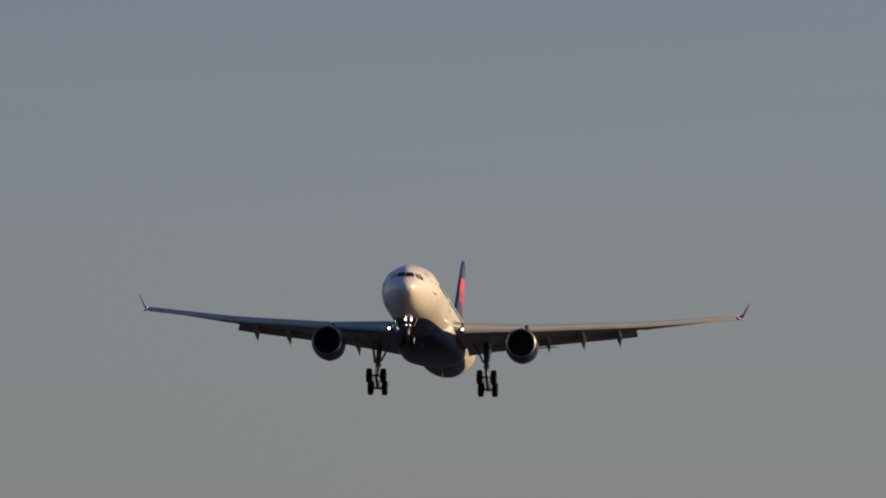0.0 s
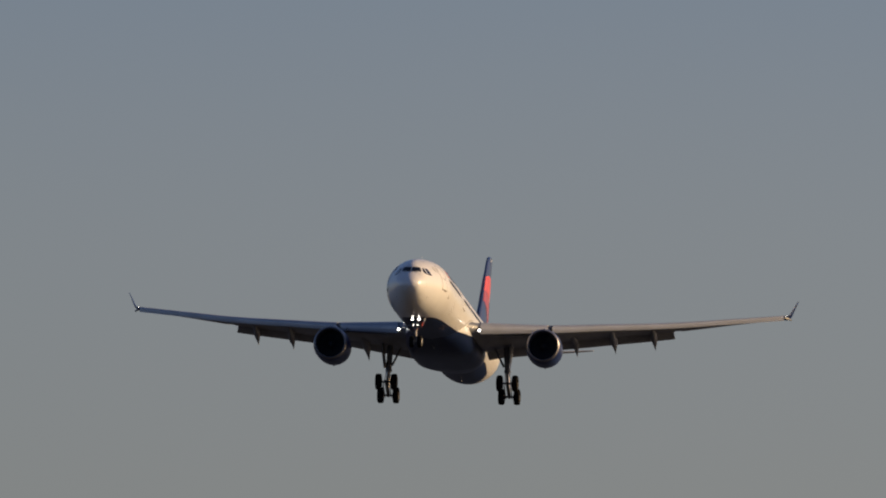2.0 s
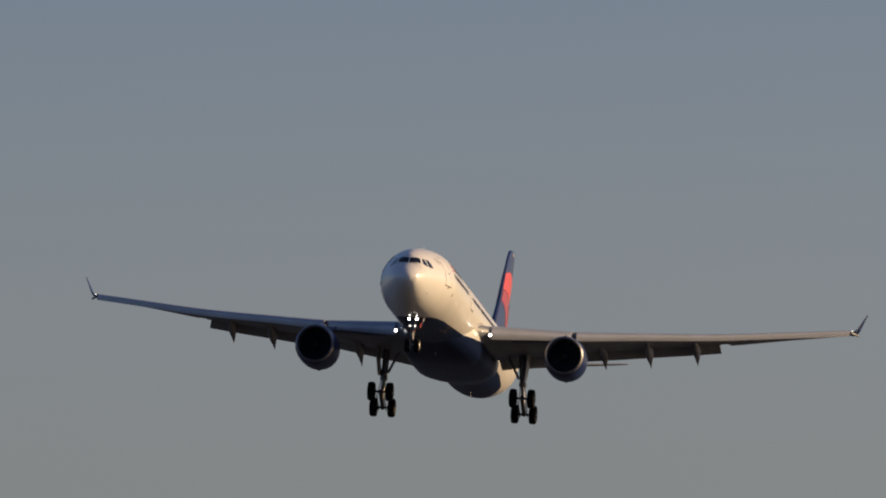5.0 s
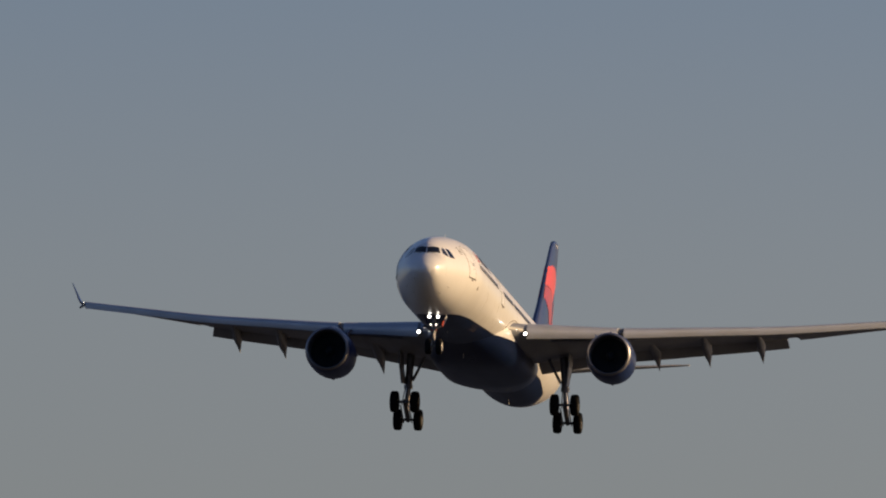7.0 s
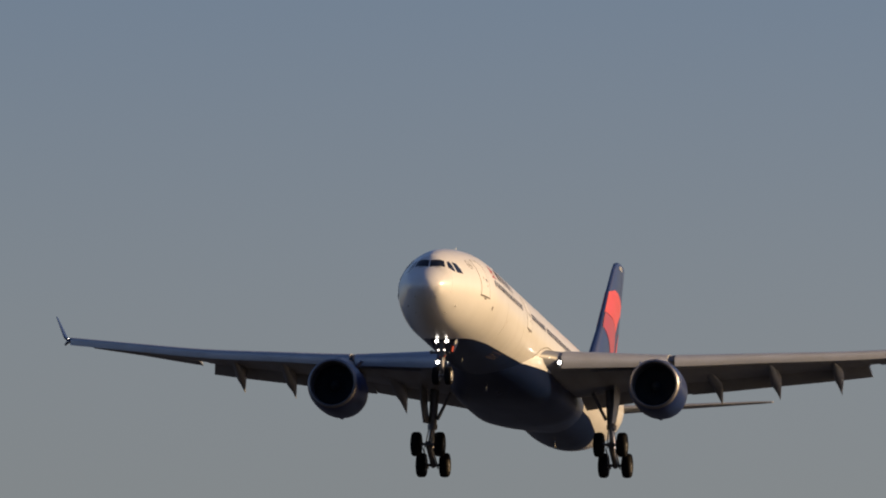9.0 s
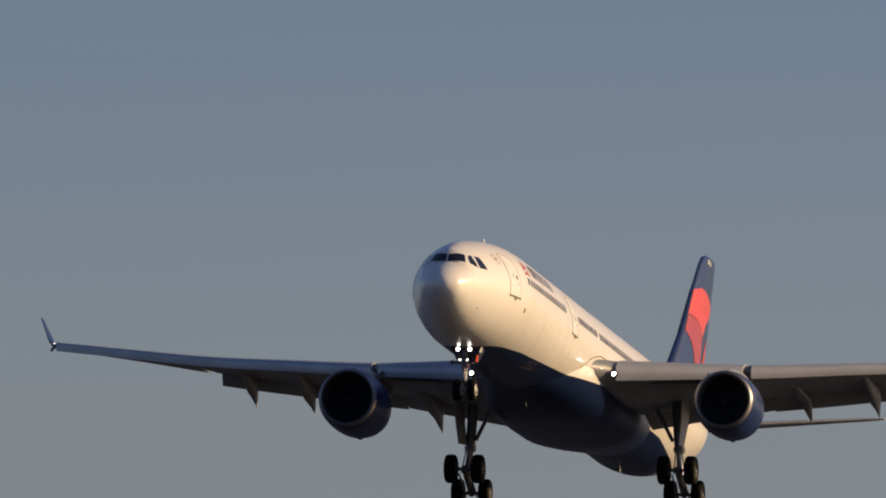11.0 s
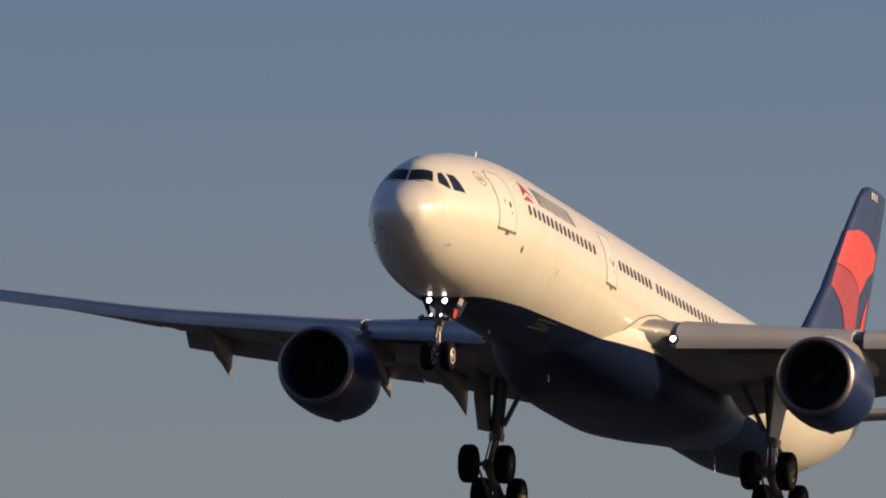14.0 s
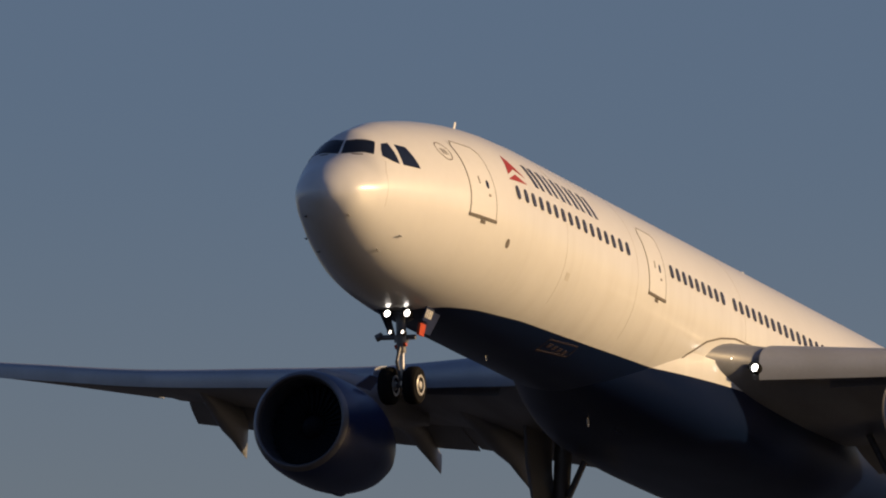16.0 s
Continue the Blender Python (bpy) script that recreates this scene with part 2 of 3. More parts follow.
def airfoil(n=18, thick=0.12, camber=0.015, cut=1.0):
    """Section points (u, w), from the rear edge over the top to the nose and back below; cut: where the section ends."""
    def half(u):
        return 5 * thick * (0.2969 * math.sqrt(u) - 0.126 * u - 0.3516 * u * u + 0.2843 * u**3 - 0.1030 * u**4)
    us = [cut * 0.5 * (1 - math.cos(math.pi * i / n)) for i in range(n + 1)]
    def arch(u):
        return camber * 4 * u * (1 - u)
    return [(u, arch(u) + half(u)) for u in reversed(us)] + [(u, arch(u) - half(u)) for u in us[1:]]


# ---- the airliner ----
airliner = new("airliner")
tagged(airliner, "white and navy twin-engined airliner with landing gear lowered, in flight", "airplane")

# station, top, bottom, half width, height of the widest line
HULL = [
    (0.10, -0.80, -0.84, 0.02, -0.82), (0.15, -0.60, -1.02, 0.24, -0.81), (0.32, -0.36, -1.22, 0.52, -0.79), (0.65, -0.08, -1.50, 0.84, -0.74),
    (1.05, 0.16, -1.75, 1.05, -0.66), (1.45, 0.41, -1.95, 1.22, -0.60), (1.80, 0.82, -2.10, 1.34, -0.54), (2.30, 1.23, -2.28, 1.50, -0.48),
    (3.00, 1.47, -2.49, 1.72, -0.41), (3.80, 1.74, -2.66, 1.97, -0.34), (4.60, 1.92, -2.79, 2.20, -0.30), (5.60, 2.12, -2.91, 2.48, -0.25),
    (6.60, 2.28, -2.99, 2.65, -0.22), (8.40, 2.47, -3.04, 2.83, -0.20), (10.50, 2.59, -3.04, 2.84, -0.20), (46.50, 2.60, -3.04, 2.84, -0.20),
    (49.00, 2.62, -2.90, 2.80, -0.12), (52.00, 2.63, -2.45, 2.62, 0.10), (55.60, 2.55, -1.60, 2.20, 0.50), (59.20, 2.35, -0.55, 1.52, 0.95),
    (62.00, 2.03, 0.40, 0.86, 1.22), (63.40, 1.78, 0.95, 0.43, 1.37), (63.80, 1.62, 1.15, 0.20, 1.38),
]


# station, how much the upper half slopes in at the shoulders
SHOULDER = [(0.1, 0.0), (1.0, 0.03), (1.6, 0.10), (2.3, 0.16), (3.2, 0.15), (5.0, 0.09), (7.5, 0.0)]


def hull(x, th, out=0.0):
    """Point of the fuselage skin; th from the top, in degrees, positive to port; out: metres proud of it."""
    top, bot, wide, mid = (lerp(HULL, x, k) for k in (1, 2, 3, 4))
    w = radians(th)
    c, s = math.cos(w), math.sin(w)
    if c > 0:
        e = 1 + line(SHOULDER, x)
        c, s = c ** e, math.copysign(abs(s) ** e, s)
        z = mid + (top - mid + out) * c
    else:
        z = mid + (mid - bot + out) * c
    return Vector((x, -(wide + out) * s, z))


def side(x, z, port=1, out=0.0):
    """Point of the skin at a station and a height."""
    top, bot, mid = (lerp(HULL, x, k) for k in (1, 2, 4))
    r = (z - mid) / ((top - mid) if z > mid else (mid - bot))
    r = max(-1.0, min(1.0, r))
    if r > 0:
        r = r ** (1 / (1 + line(SHOULDER, x)))
    return hull(x, port * math.degrees(math.acos(r)), out)


def fuselage():
    xs = [0.10, 0.12, 0.15, 0.2, 0.26, 0.32, 0.4, 0.5] + [0.6 + 0.12 * i for i in range(66)] + [9.0 + 2.0 * i for i in range(19)] + [46.5 + 0.55 * i for i in range(31)] + [63.4, 63.8]
    return part("fuselage", loft([[hull(x, 360 * i / 96) for i in range(96)] for x in xs]), M_LIVERY, airliner, "white fuselage with navy belly")


body = fuselage()


FAIRING = [(17.5, 1.2, -2.9), (19, 1.75, -3.07), (20.5, 2.15, -3.28), (21.5, 2.4, -3.43), (22.5, 2.6, -3.56), (24, 2.83, -3.71), (26, 3.02, -3.80), (29, 3.15, -3.84), (33, 3.15, -3.80), (36, 3.0, -3.60), (38.5, 2.75, -3.32), (41, 2.1, -3.06), (43.5, 0.4, -2.8)]


def fairing(x, w):
    """Point of the belly fairing: a nearly flat bottom with rounded corners between the wings; w from starboard, below, to port."""
    wide, low = lerp(FAIRING, x, 1), lerp(FAIRING, x, 2)
    p = float(np.interp(x, (19, 25, 34, 40), (0.80, 0.70, 0.70, 0.85)))
    q = float(np.interp(x, (19, 25, 34, 40), (0.75, 0.46, 0.45, 0.78)))
    c, s = math.cos(radians(w)), math.sin(radians(w))
    return Vector((x, wide * math.copysign(abs(c) ** p, c), -1.35 + (low + 1.35) * abs(s) ** q))


def belly():
    rings = [[fairing(17.5 + 26 * i / 56, 180 * j / 32) for j in range(33)] for i in range(57)]
    ob = part("belly_fairing", loft(rings), M_LIVERY, airliner, "navy belly fairing")
    return ob


belly()

# ---- wings ----
# span station, leading edge x, z, rear edge x, thickness ratio, incidence
WING = [(2.0, 22.3, -1.30, 36.2, 0.110, 3.0), (2.75, 23.6, -1.24, 36.3, 0.125, 3.4), (3.5, 25.0, -1.16, 36.4, 0.142, 3.8), (9.4, 29.08, -0.54, 37.2, 0.120, 2.0), (14.0, 32.25, 0.12, 38.9, 0.112, 1.4), (19.6, 36.1, 0.95, 41.0, 0.108, 0.8), (24.5, 39.48, 1.87, 42.9, 0.104, 0.2), (29.0, 42.6, 2.73, 44.95, 0.10, -0.4)]


def wing_point(y, u, w):
    """Point of a wing section (u along the chord, w across it, both in chords)."""
    x0, z0, x1, a = line(WING, y, 1), lerp(WING, y, 2), line(WING, y, 3), radians(line(WING, y, 5))
    c = x1 - x0
    return Vector((x0 + c * (u * math.cos(a) + w * math.sin(a)), y, z0 + c * (-u * math.sin(a) + w * math.cos(a))))


def mirror(v, s):
    return (v[0], v[1] * s, v[2])


AILERONS = []


def wing(s):
    inset = 0.0 if s > 0 else 0.5
    ys = [2.0, 2.4, 2.75, 3.1, 3.5, 4.2, 5, 6.5, 8, 9.4, 11, 12.5, 14, 15.5, 17, 18.4] + [y - inset for y in (19.58, 19.62, 19.9, 19.97, 19.99, 20.57, 20.59)]
    ys += [21, 22.5, 24, 25.5, 27, 27.9, 27.92, 28.4, 29.0]
    rings = []
    for y in ys:
        cut = 0.80 if y < 19.6 - inset else (0.64 if 19.98 < y + inset < 20.58 else 0.77 if y < 27.91 else 1.0)
        blunt = 0.055 if 4.2 < y < 28.95 else 0.0
        sec = airfoil(18, line(WING, y, 4), 0.012, cut)
        if y <= 4.2:
            # the root glove is wedge-shaped below its nose
            deep = min(sec, key=lambda q: abs(q[0] - 0.13) + (q[1] > 0))[1]
            sec = [(u, max(w, -0.024 + (deep + 0.024) * u / 0.13)) if k > 18 and u < 0.13 else (u, w) for k, (u, w) in enumerate(sec)]
        rings.append([mirror(wing_point(y, max(u, blunt if k < 19 else blunt * 2), w), s) for k, (u, w) in enumerate(sec)])
    ob = part("wing", loft(rings), M_GREY, airliner, "grey swept wing")
    # flaps, lowered for landing
    for name, y0, y1, drop in (("flap", 3.3, 9.34, 16), ("flap", 9.36, 19.65 - 0.6 * inset, 18), ("aileron", 20.6 - inset, 23.59, 0), ("aileron", 23.605, 27.85, 0)):
        rings = []
        for i in range(9):
            y = y0 + (y1 - y0) * i / 8
            c = line(WING, y, 3) - line(WING, y, 1)
            f = float(np.interp(y, (3.3, 9.35, 19.55), (0.235, 0.25, 0.335))) * c if name == "flap" else 0.27 * c
            hinge = wing_point(y, 0.77 if name == "flap" else 0.745, 0.006 if name == "flap" else 0.006)
            a = radians(drop)
            ring = []
            for u, w in airfoil(10, 0.13 if name == "flap" else 0.10, 0.01):
                ring.append(mirror((hinge.x + f * (u * math.cos(a) + w * math.sin(a)), y + ((0.3 - 0.5 * inset) * u * i / 8 if y0 == 9.36 else 0), hinge.z + f * (-u * math.sin(a) + w * math.cos(a))), s))
            rings.append(ring)
        if name == "flap":
            part(name, loft(rings), M_GREY, ob, "lowered flap")
        else:
            # hung on its hinge line, about which it swings
            h0, h1 = (Vector(mirror(wing_point(y, 0.745, 0.006), s)) for y in (y0, y1))
            al = part(name, loft([[Vector(q) - h0 for q in ring] for ring in rings]), M_GREY, ob, "grey aileron", m=Matrix.Translation(h0))
            AILERONS.append((al, h0, (h1 - h0).normalized() * s, s))
    # slats, run out and drooped ahead of the leading edge: a tall curved face that ends in a sharp heel
    for y0, y1 in ((3.66, 9.22), (9.62, 13.248), (13.252, 16.448), (16.452, 19.648), (19.652, 23.048), (23.052, 25.848), (25.852, 28.93)):
        rings = []
        for i in range(5):
            y = y0 + (y1 - y0) * i / 4
            c, t = line(WING, y, 3) - line(WING, y, 1), line(WING, y, 4)
            heel = float(np.interp(y, (4, 6.5, 9, 14, 22, 29), (0.56, 0.47, 0.42, 0.37, 0.36, 0.38))) / c
            def over(u):
                return 0.048 * u * (1 - u) + 5 * t * (0.2969 * math.sqrt(u) - 0.126 * u - 0.3516 * u * u) + 0.004
            face = [(u, over(u)) for u in (0.15, 0.12, 0.09, 0.065, 0.045, 0.03, 0.018, 0.009, 0.003)]
            face = [(u - 0.012 * (0.15 - u) / 0.15, w) for u, w in face]
            top = face[-1][1]
            face += [(-0.0125, top * 0.6), (-0.0145, top * 0.15), (-0.0145, -heel * 0.25), (-0.0125, -heel * 0.5), (-0.009, -heel * 0.75), (-0.004, -heel), (-0.004, -heel)]
            inner = [(0.010, -heel * 0.9), (0.035, -heel * 0.55), (0.050, 0.0), (0.058, over(0.058) - 0.012), (0.09, over(0.09) - 0.008), (0.15, over(0.15) - 0.006)]
            rings.append([mirror(wing_point(y, u, w), s) for u, w in face + inner])
        part("slat", loft(rings), M_SLAT, ob, "extended leading edge slat")
    # winglet
    rings = []
    for k, (y, z, x0, c, cant) in enumerate(((28.95, 2.56, 42.57, 2.38, 0), (29.25, 2.64, 42.80, 2.15, 20), (29.42, 2.80, 43.0, 1.85, 48), (29.55, 3.02, 43.15, 1.6, 62), (29.80, 3.55, 43.42, 1.1, 65), (30.05, 4.05, 43.68, 0.66, 65), (30.10, 4.14, 43.82, 0.48, 65))):
        w0, z = radians(cant), z + 0.12
        rings.append([mirror((x0 + u * c, y - w * c * math.sin(w0), z + w * c * math.cos(w0)), s) for u, w in airfoil(12, 0.085, 0.0)])
    part("winglet", loft(rings), M_NAVY, ob, "dark blue canted winglet")
    tip = [(42.75, 28.95, 2.62, 0.06), (43.1, 29.2, 2.61, 0.10), (43.8, 29.48, 2.58, 0.07), (44.2, 29.55, 2.57, 0.01)]
    rings = [[mirror((x, y + q * math.cos(w), z + q * math.sin(w)), s) for w in [2 * math.pi * j / 12 for j in range(12)]] for x, y, z, q in tip]
    part("wingtip_fairing", loft(rings), M_GREY, ob, "small grey wingtip fairing")
    # flap track fairings: deep canoes whose tails droop below the flaps
    for y, x0, x1, zt, r in ((17.8, 35.9, 40.05, -0.92, 0.32), (14.42, 33.2, 38.35, -1.50, 0.34), (11.0, 31.4, 38.35, -1.80, 0.36), (7.4, 29.2, 36.3, -2.70, 0.40)):
        chord = line(WING, y, 3) - line(WING, y, 1)
        hinge = wing_point(y, 0.77, 0.006)
        def under(x):
            if x < hinge.x:
                return wing_point(y, (x - line(WING, y, 1)) / chord, -0.03).z
            return wing_point(y, 0.77, -0.03).z - (x - hinge.x) * math.tan(radians(16))
        rings = []
        deep = under(x1) - zt
        for i in range(29):
            q = i / 28
            x = x0 + (x1 - x0) * q
            top = under(x) + 0.05 + 0.14 * max(0.0, min(1.0, (x - hinge.x) / 0.4))
            low = under(x) - deep * math.sin(math.pi / 2 * q) ** 1.2
            half = r * min(0.62, (q / 0.30) ** 0.6 * 0.6 + 0.02) + 0.38 * r * max(0.0, min(1.0, (q - 0.35) / 0.30))
            half *= 0.05 + 0.95 * math.sqrt(max(0.0, 1 - math.sin(math.pi / 2 * q) ** 9))
            zc, hh = (top + low) / 2, max(0.02, (top - low) / 2)
            rings.append([mirror((x, y + half * math.copysign(abs(math.cos(w)) ** 0.8, math.cos(w)), zc + hh * math.sin(w)), s) for w in [2 * math.pi * j / 20 for j in range(20)]])
        part("flap_track_fairing", loft(rings), M_GREY, ob)
    return ob


wings = [wing(1), wing(-1)]


# ---- engines ----
def engine(s):
    e = new("engine")
    e.parent = airliner
    tagged(e, "turbofan with navy cowl and dark intake")
    e.location = (23.08, 9.44 * s, -2.89)
    e.rotation_euler = (0, radians(1.5), radians(-1.0 * s))
    cowl = [(0.02, 1.34), (0.06, 1.40), (0.16, 1.455), (0.35, 1.51), (0.7, 1.56), (1.2, 1.59), (1.9, 1.60), (2.6, 1.58), (3.1, 1.53), (3.6, 1.43), (4.1, 1.29), (4.45, 1.17), (4.47, 1.13), (4.1, 1.11)]
    part("cowl", spun(cowl[2:], 64), M_NAVY, e, "navy engine cowl")
    lip = [(0.16, 1.457), (0.06, 1.402), (0.01, 1.355), (0.0, 1.325), (0.02, 1.295), (0.08, 1.265), (0.22, 1.24)]
    part("intake_lip", spun(lip, 64), M_LIP, e, "dull metal intake lip")
    part("intake_duct", spun([(0.22, 1.24), (0.5, 1.225), (0.9, 1.24), (1.35, 1.26), (1.36, 0.3)], 64), M_LINER, e)
    sec = []
    for r, a, c in ((0.34, 24, 0.26), (0.7, 42, 0.36), (1.23, 60, 0.42)):
        ring = []
        for u, t in ((-0.5, 0), (0, 0.014), (0.5, 0), (0, -0.014)):
            ring.append((1.12 + u * c * math.cos(radians(a)) - t * math.sin(radians(a)), u * c * math.sin(radians(a)) + t * math.cos(radians(a)), r))
        sec.append(ring)
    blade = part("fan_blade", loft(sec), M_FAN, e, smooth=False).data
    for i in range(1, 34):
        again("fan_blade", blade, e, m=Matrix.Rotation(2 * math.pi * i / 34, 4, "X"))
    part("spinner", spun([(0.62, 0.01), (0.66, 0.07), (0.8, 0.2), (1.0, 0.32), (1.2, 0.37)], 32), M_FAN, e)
    part("core_nozzle", spun([(3.6, 0.95), (4.6, 0.88), (5.6, 0.66), (5.62, 0.62), (5.0, 0.6)], 40), M_DARKGREY, e)
    part("exhaust_plug", spun([(5.0, 0.5), (5.6, 0.42), (6.3, 0.05)], 32, cap=True), M_DARKGREY, e)
    # pylon
    rings = []
    for x, z0, z1, h in ((0.75, 1.35, 1.60, 0.04), (1.4, 1.45, 1.78, 0.16), (3.0, 1.3, 2.05, 0.25), (5.2, 0.9, 2.25, 0.27), (7.6, 1.3, 2.2, 0.24), (9.6, 1.75, 2.1, 0.05)):
        rings.append([(x, h * math.cos(w), (z0 + z1) / 2 + (z1 - z0) / 2 * math.sin(w)) for w in [2 * math.pi * j / 16 for j in range(16)]])
    part("pylon", loft(rings), M_GREY, e)
    bm = slab([(1.5, -1.05 * s, 1.28), (2.9, -0.92 * s, 1.42), (2.9, -1.22 * s, 1.78), (2.2, -1.2 * s, 1.72)], 0.03)
    part("strake", bm, M_NAVY, e)
    # drain fairing along the bottom seam of the cowl
    rings = []
    for x, h, low in ((2.0, 0.03, -1.58), (2.6, 0.10, -1.60), (3.1, 0.11, -1.585), (3.4, 0.10, -1.54), (3.55, 0.08, -1.48), (3.62, 0.05, -1.35)):
        rings.append([(x, h * math.cos(w), (low - 1.40) / 2 + (low + 1.40) / 2 * -math.sin(w)) for w in [2 * math.pi * j / 14 for j in range(14)]])
    part("drain_fairing", loft(rings), M_NAVY, e)
    return e


engines = [engine(1), engine(-1)]


# ---- tail ----
def plate(rows, thick, place):
    """A tail surface: rows (along, front x, rear x); place(along, x, across) gives the point."""
    return loft([[place(a, x0 + (x1 - x0) * u, w * (x1 - x0)) for u, w in airfoil(14, thick, 0.0)] for a, x0, x1 in rows])


FIN_ROWS = [(1.6, 53.2, 63.6), (2.6, 54.5, 64.1), (3.72, 55.8, 64.7), (6.16, 58.85, 65.6), (8.61, 61.3, 66.5), (10.3, 63.1, 67.1), (10.72, 63.7, 67.2), (10.88, 64.35, 67.2)]


def tail():
    FIN = FIN_ROWS
    fin = part("tail_fin", plate(FIN, 0.10, lambda a, x, w: (x, w, a)), M_NAVY, airliner, "navy tail fin with red shapes")
    for s in (1, -1):
        TP = [(0.6, 55.4, 61.4), (1.2, 56.0, 61.6), (4.5, 59.2, 62.7), (9.0, 63.2, 65.0), (9.75, 64.1, 65.15)]
        part("tailplane", plate(TP, 0.09, lambda a, x, w, s=s: (x, a * s, 1.07 + 0.095 * a + w + (x - 60.5) * 0.11)), M_GREY, airliner, "grey tailplane")
    return fin


fin = tail()


# ---- landing gear ----
def tyre(r, w):
    prof = [(-w / 2, r * 0.56), (-w / 2 * 1.02, r * 0.72), (-w * 0.46, r * 0.90), (-w * 0.32, r * 0.985), (-w * 0.1, r), (w * 0.1, r), (w * 0.32, r * 0.985), (w * 0.46, r * 0.90), (w / 2 * 1.02, r * 0.72), (w / 2, r * 0.56), (w * 0.3, r * 0.55), (-w * 0.3, r * 0.55), (-w / 2, r * 0.56)]
    return spun(prof, 36, axis="y")


def hub(r, w):
    prof = [(-w * 0.42, 0.03), (-w * 0.46, r * 0.14), (-w * 0.40, r * 0.2), (-w * 0.34, r * 0.42), (-w * 0.44, r * 0.5), (-w * 0.47, r * 0.565), (w * 0.47, r * 0.565), (w * 0.44, r * 0.5), (w * 0.34, r * 0.42), (w * 0.40, r * 0.2), (w * 0.46, r * 0.14), (w * 0.42, 0.03)]
    return spun(prof, 28, axis="y", cap=True)


def main_gear(s):
    g = new("main_gear")
    g.parent = airliner
    tagged(g, "main landing gear with four-wheel bogie, lowered")
    tilt = radians(26.5)
    c = Vector((33.5, 5.40 * s, -5.5))
    top = Vector((32.95, 5.15 * s, -1.3))
    knee = top.lerp(c, 0.62)
    part("leg", rod(top, knee, 0.27, 0.24, 20), M_STEEL, g)
    part("piston", rod(knee, c, 0.17, 0.17, 18), M_METAL, g)
    part("side_stay", rod((33.1, 5.0 * s, -3.5), (32.75, 3.95 * s, -1.45), 0.10, 0.09), M_STEEL, g)
    bm = rod(top.lerp(c, 0.55) + Vector((0.3, 0, 0)), top.lerp(c, 0.75) + Vector((0.55, 0, 0)), 0.06)
    rod(top.lerp(c, 0.75) + Vector((0.55, 0, 0)), c + Vector((0.2, 0, 0.15)), 0.06, bm=bm)
    part("torque_link", bm, M_STEEL, g)
    fwd = Vector((-math.cos(tilt), 0, math.sin(tilt)))
    part("bogie_beam", rod(c + fwd * 1.15, c - fwd * 1.15, 0.16, 0.16, 16), M_STEEL, g)
    for o in (0.28, -0.28):
        part("brake_rod", rod(c + fwd * 1.0 + Vector((0, o, -0.22)), c - fwd * 1.0 + Vector((0, o, -0.22)), 0.045, 0.045, 10), M_STEEL, g)
        part("hydraulic_line", rod(knee + Vector((-0.2, o * 0.5, 0)), c + fwd * 0.5 + Vector((0, o, 0.12)), 0.035, 0.035, 8), M_STEEL, g)
    part("pitch_trimmer", rod(knee + Vector((-0.25, 0, -0.1)), c + fwd * 0.85 + Vector((0, 0, 0.1)), 0.08, 0.06, 12), M_STEEL, g)
    part("leg_collar", rod(knee + Vector((0, 0, 0.12)), knee + Vector((0, 0, -0.14)), 0.30, 0.28, 20), M_STEEL, g)
    tm = hm = None
    for k in (1, -1):
        ax = c + fwd * 1.06 * k
        part("axle", rod(ax + Vector((0, -0.95, 0)), ax + Vector((0, 0.95, 0)), 0.09), M_STEEL, g)
        for o in (0.69, -0.69):
            m = Matrix.Translation(ax + Vector((0, o, 0)))
            if tm is None:
                tm = part("tyre", tyre(0.72, 0.54), M_TYRE, g, "black tyre", m=m).data
                hm = part("rim", hub(0.72, 0.54), M_HUB_DARK, g, m=m).data
            else:
                again("tyre", tm, g, "black tyre", m)
                again("rim", hm, g, m=m)
    part("gear_door", slab([(31.2, 5.75 * s, -1.2), (33.4, 5.75 * s, -1.2), (33.35, 5.66 * s, -2.7), (33.3, 5.50 * s, -3.72), (31.7, 5.56 * s, -3.88), (31.4, 5.70 * s, -2.7)], 0.07), M_GREY, g, smooth=False)
    return g


gears = [main_gear(1), main_gear(-1)]


# ---- ground below ----
def ground():
    bm = bmesh.new()
    n = 96
    mid = bm.verts.new((0, 0, 0))
    rings = []
    for r in (60, 400, 2500, 12000, 40000):
        rings.append([bm.verts.new((r * math.cos(2 * math.pi * i / n), r * math.sin(2 * math.pi * i / n), 0)) for i in range(n)])
    for i in range(n):
        bm.faces.new((mid, rings[0][i], rings[0][(i + 1) % n]))
    for a, b in zip(rings, rings[1:]):
        for i in range(n):
            bm.faces.new((a[i], b[i], b[(i + 1) % n], a[(i + 1) % n]))
    me = bpy.data.meshes.new("ground")
    bm.to_mesh(me)
    bm.free()
    me.materials.append(M_GROUND)
    return tagged(new("ground", me), "unseen dark ground under the approach path, added for bounce light", "ground", kind="structure")


# never in view; this albedo only sets the light bounced onto the undersides
M_GROUND = surface("bounce_ground", (0.026, 0.026, 0.027), 0.5, vary=0.45, scale=0.02, stretch=(1, 1, 1))
ground()


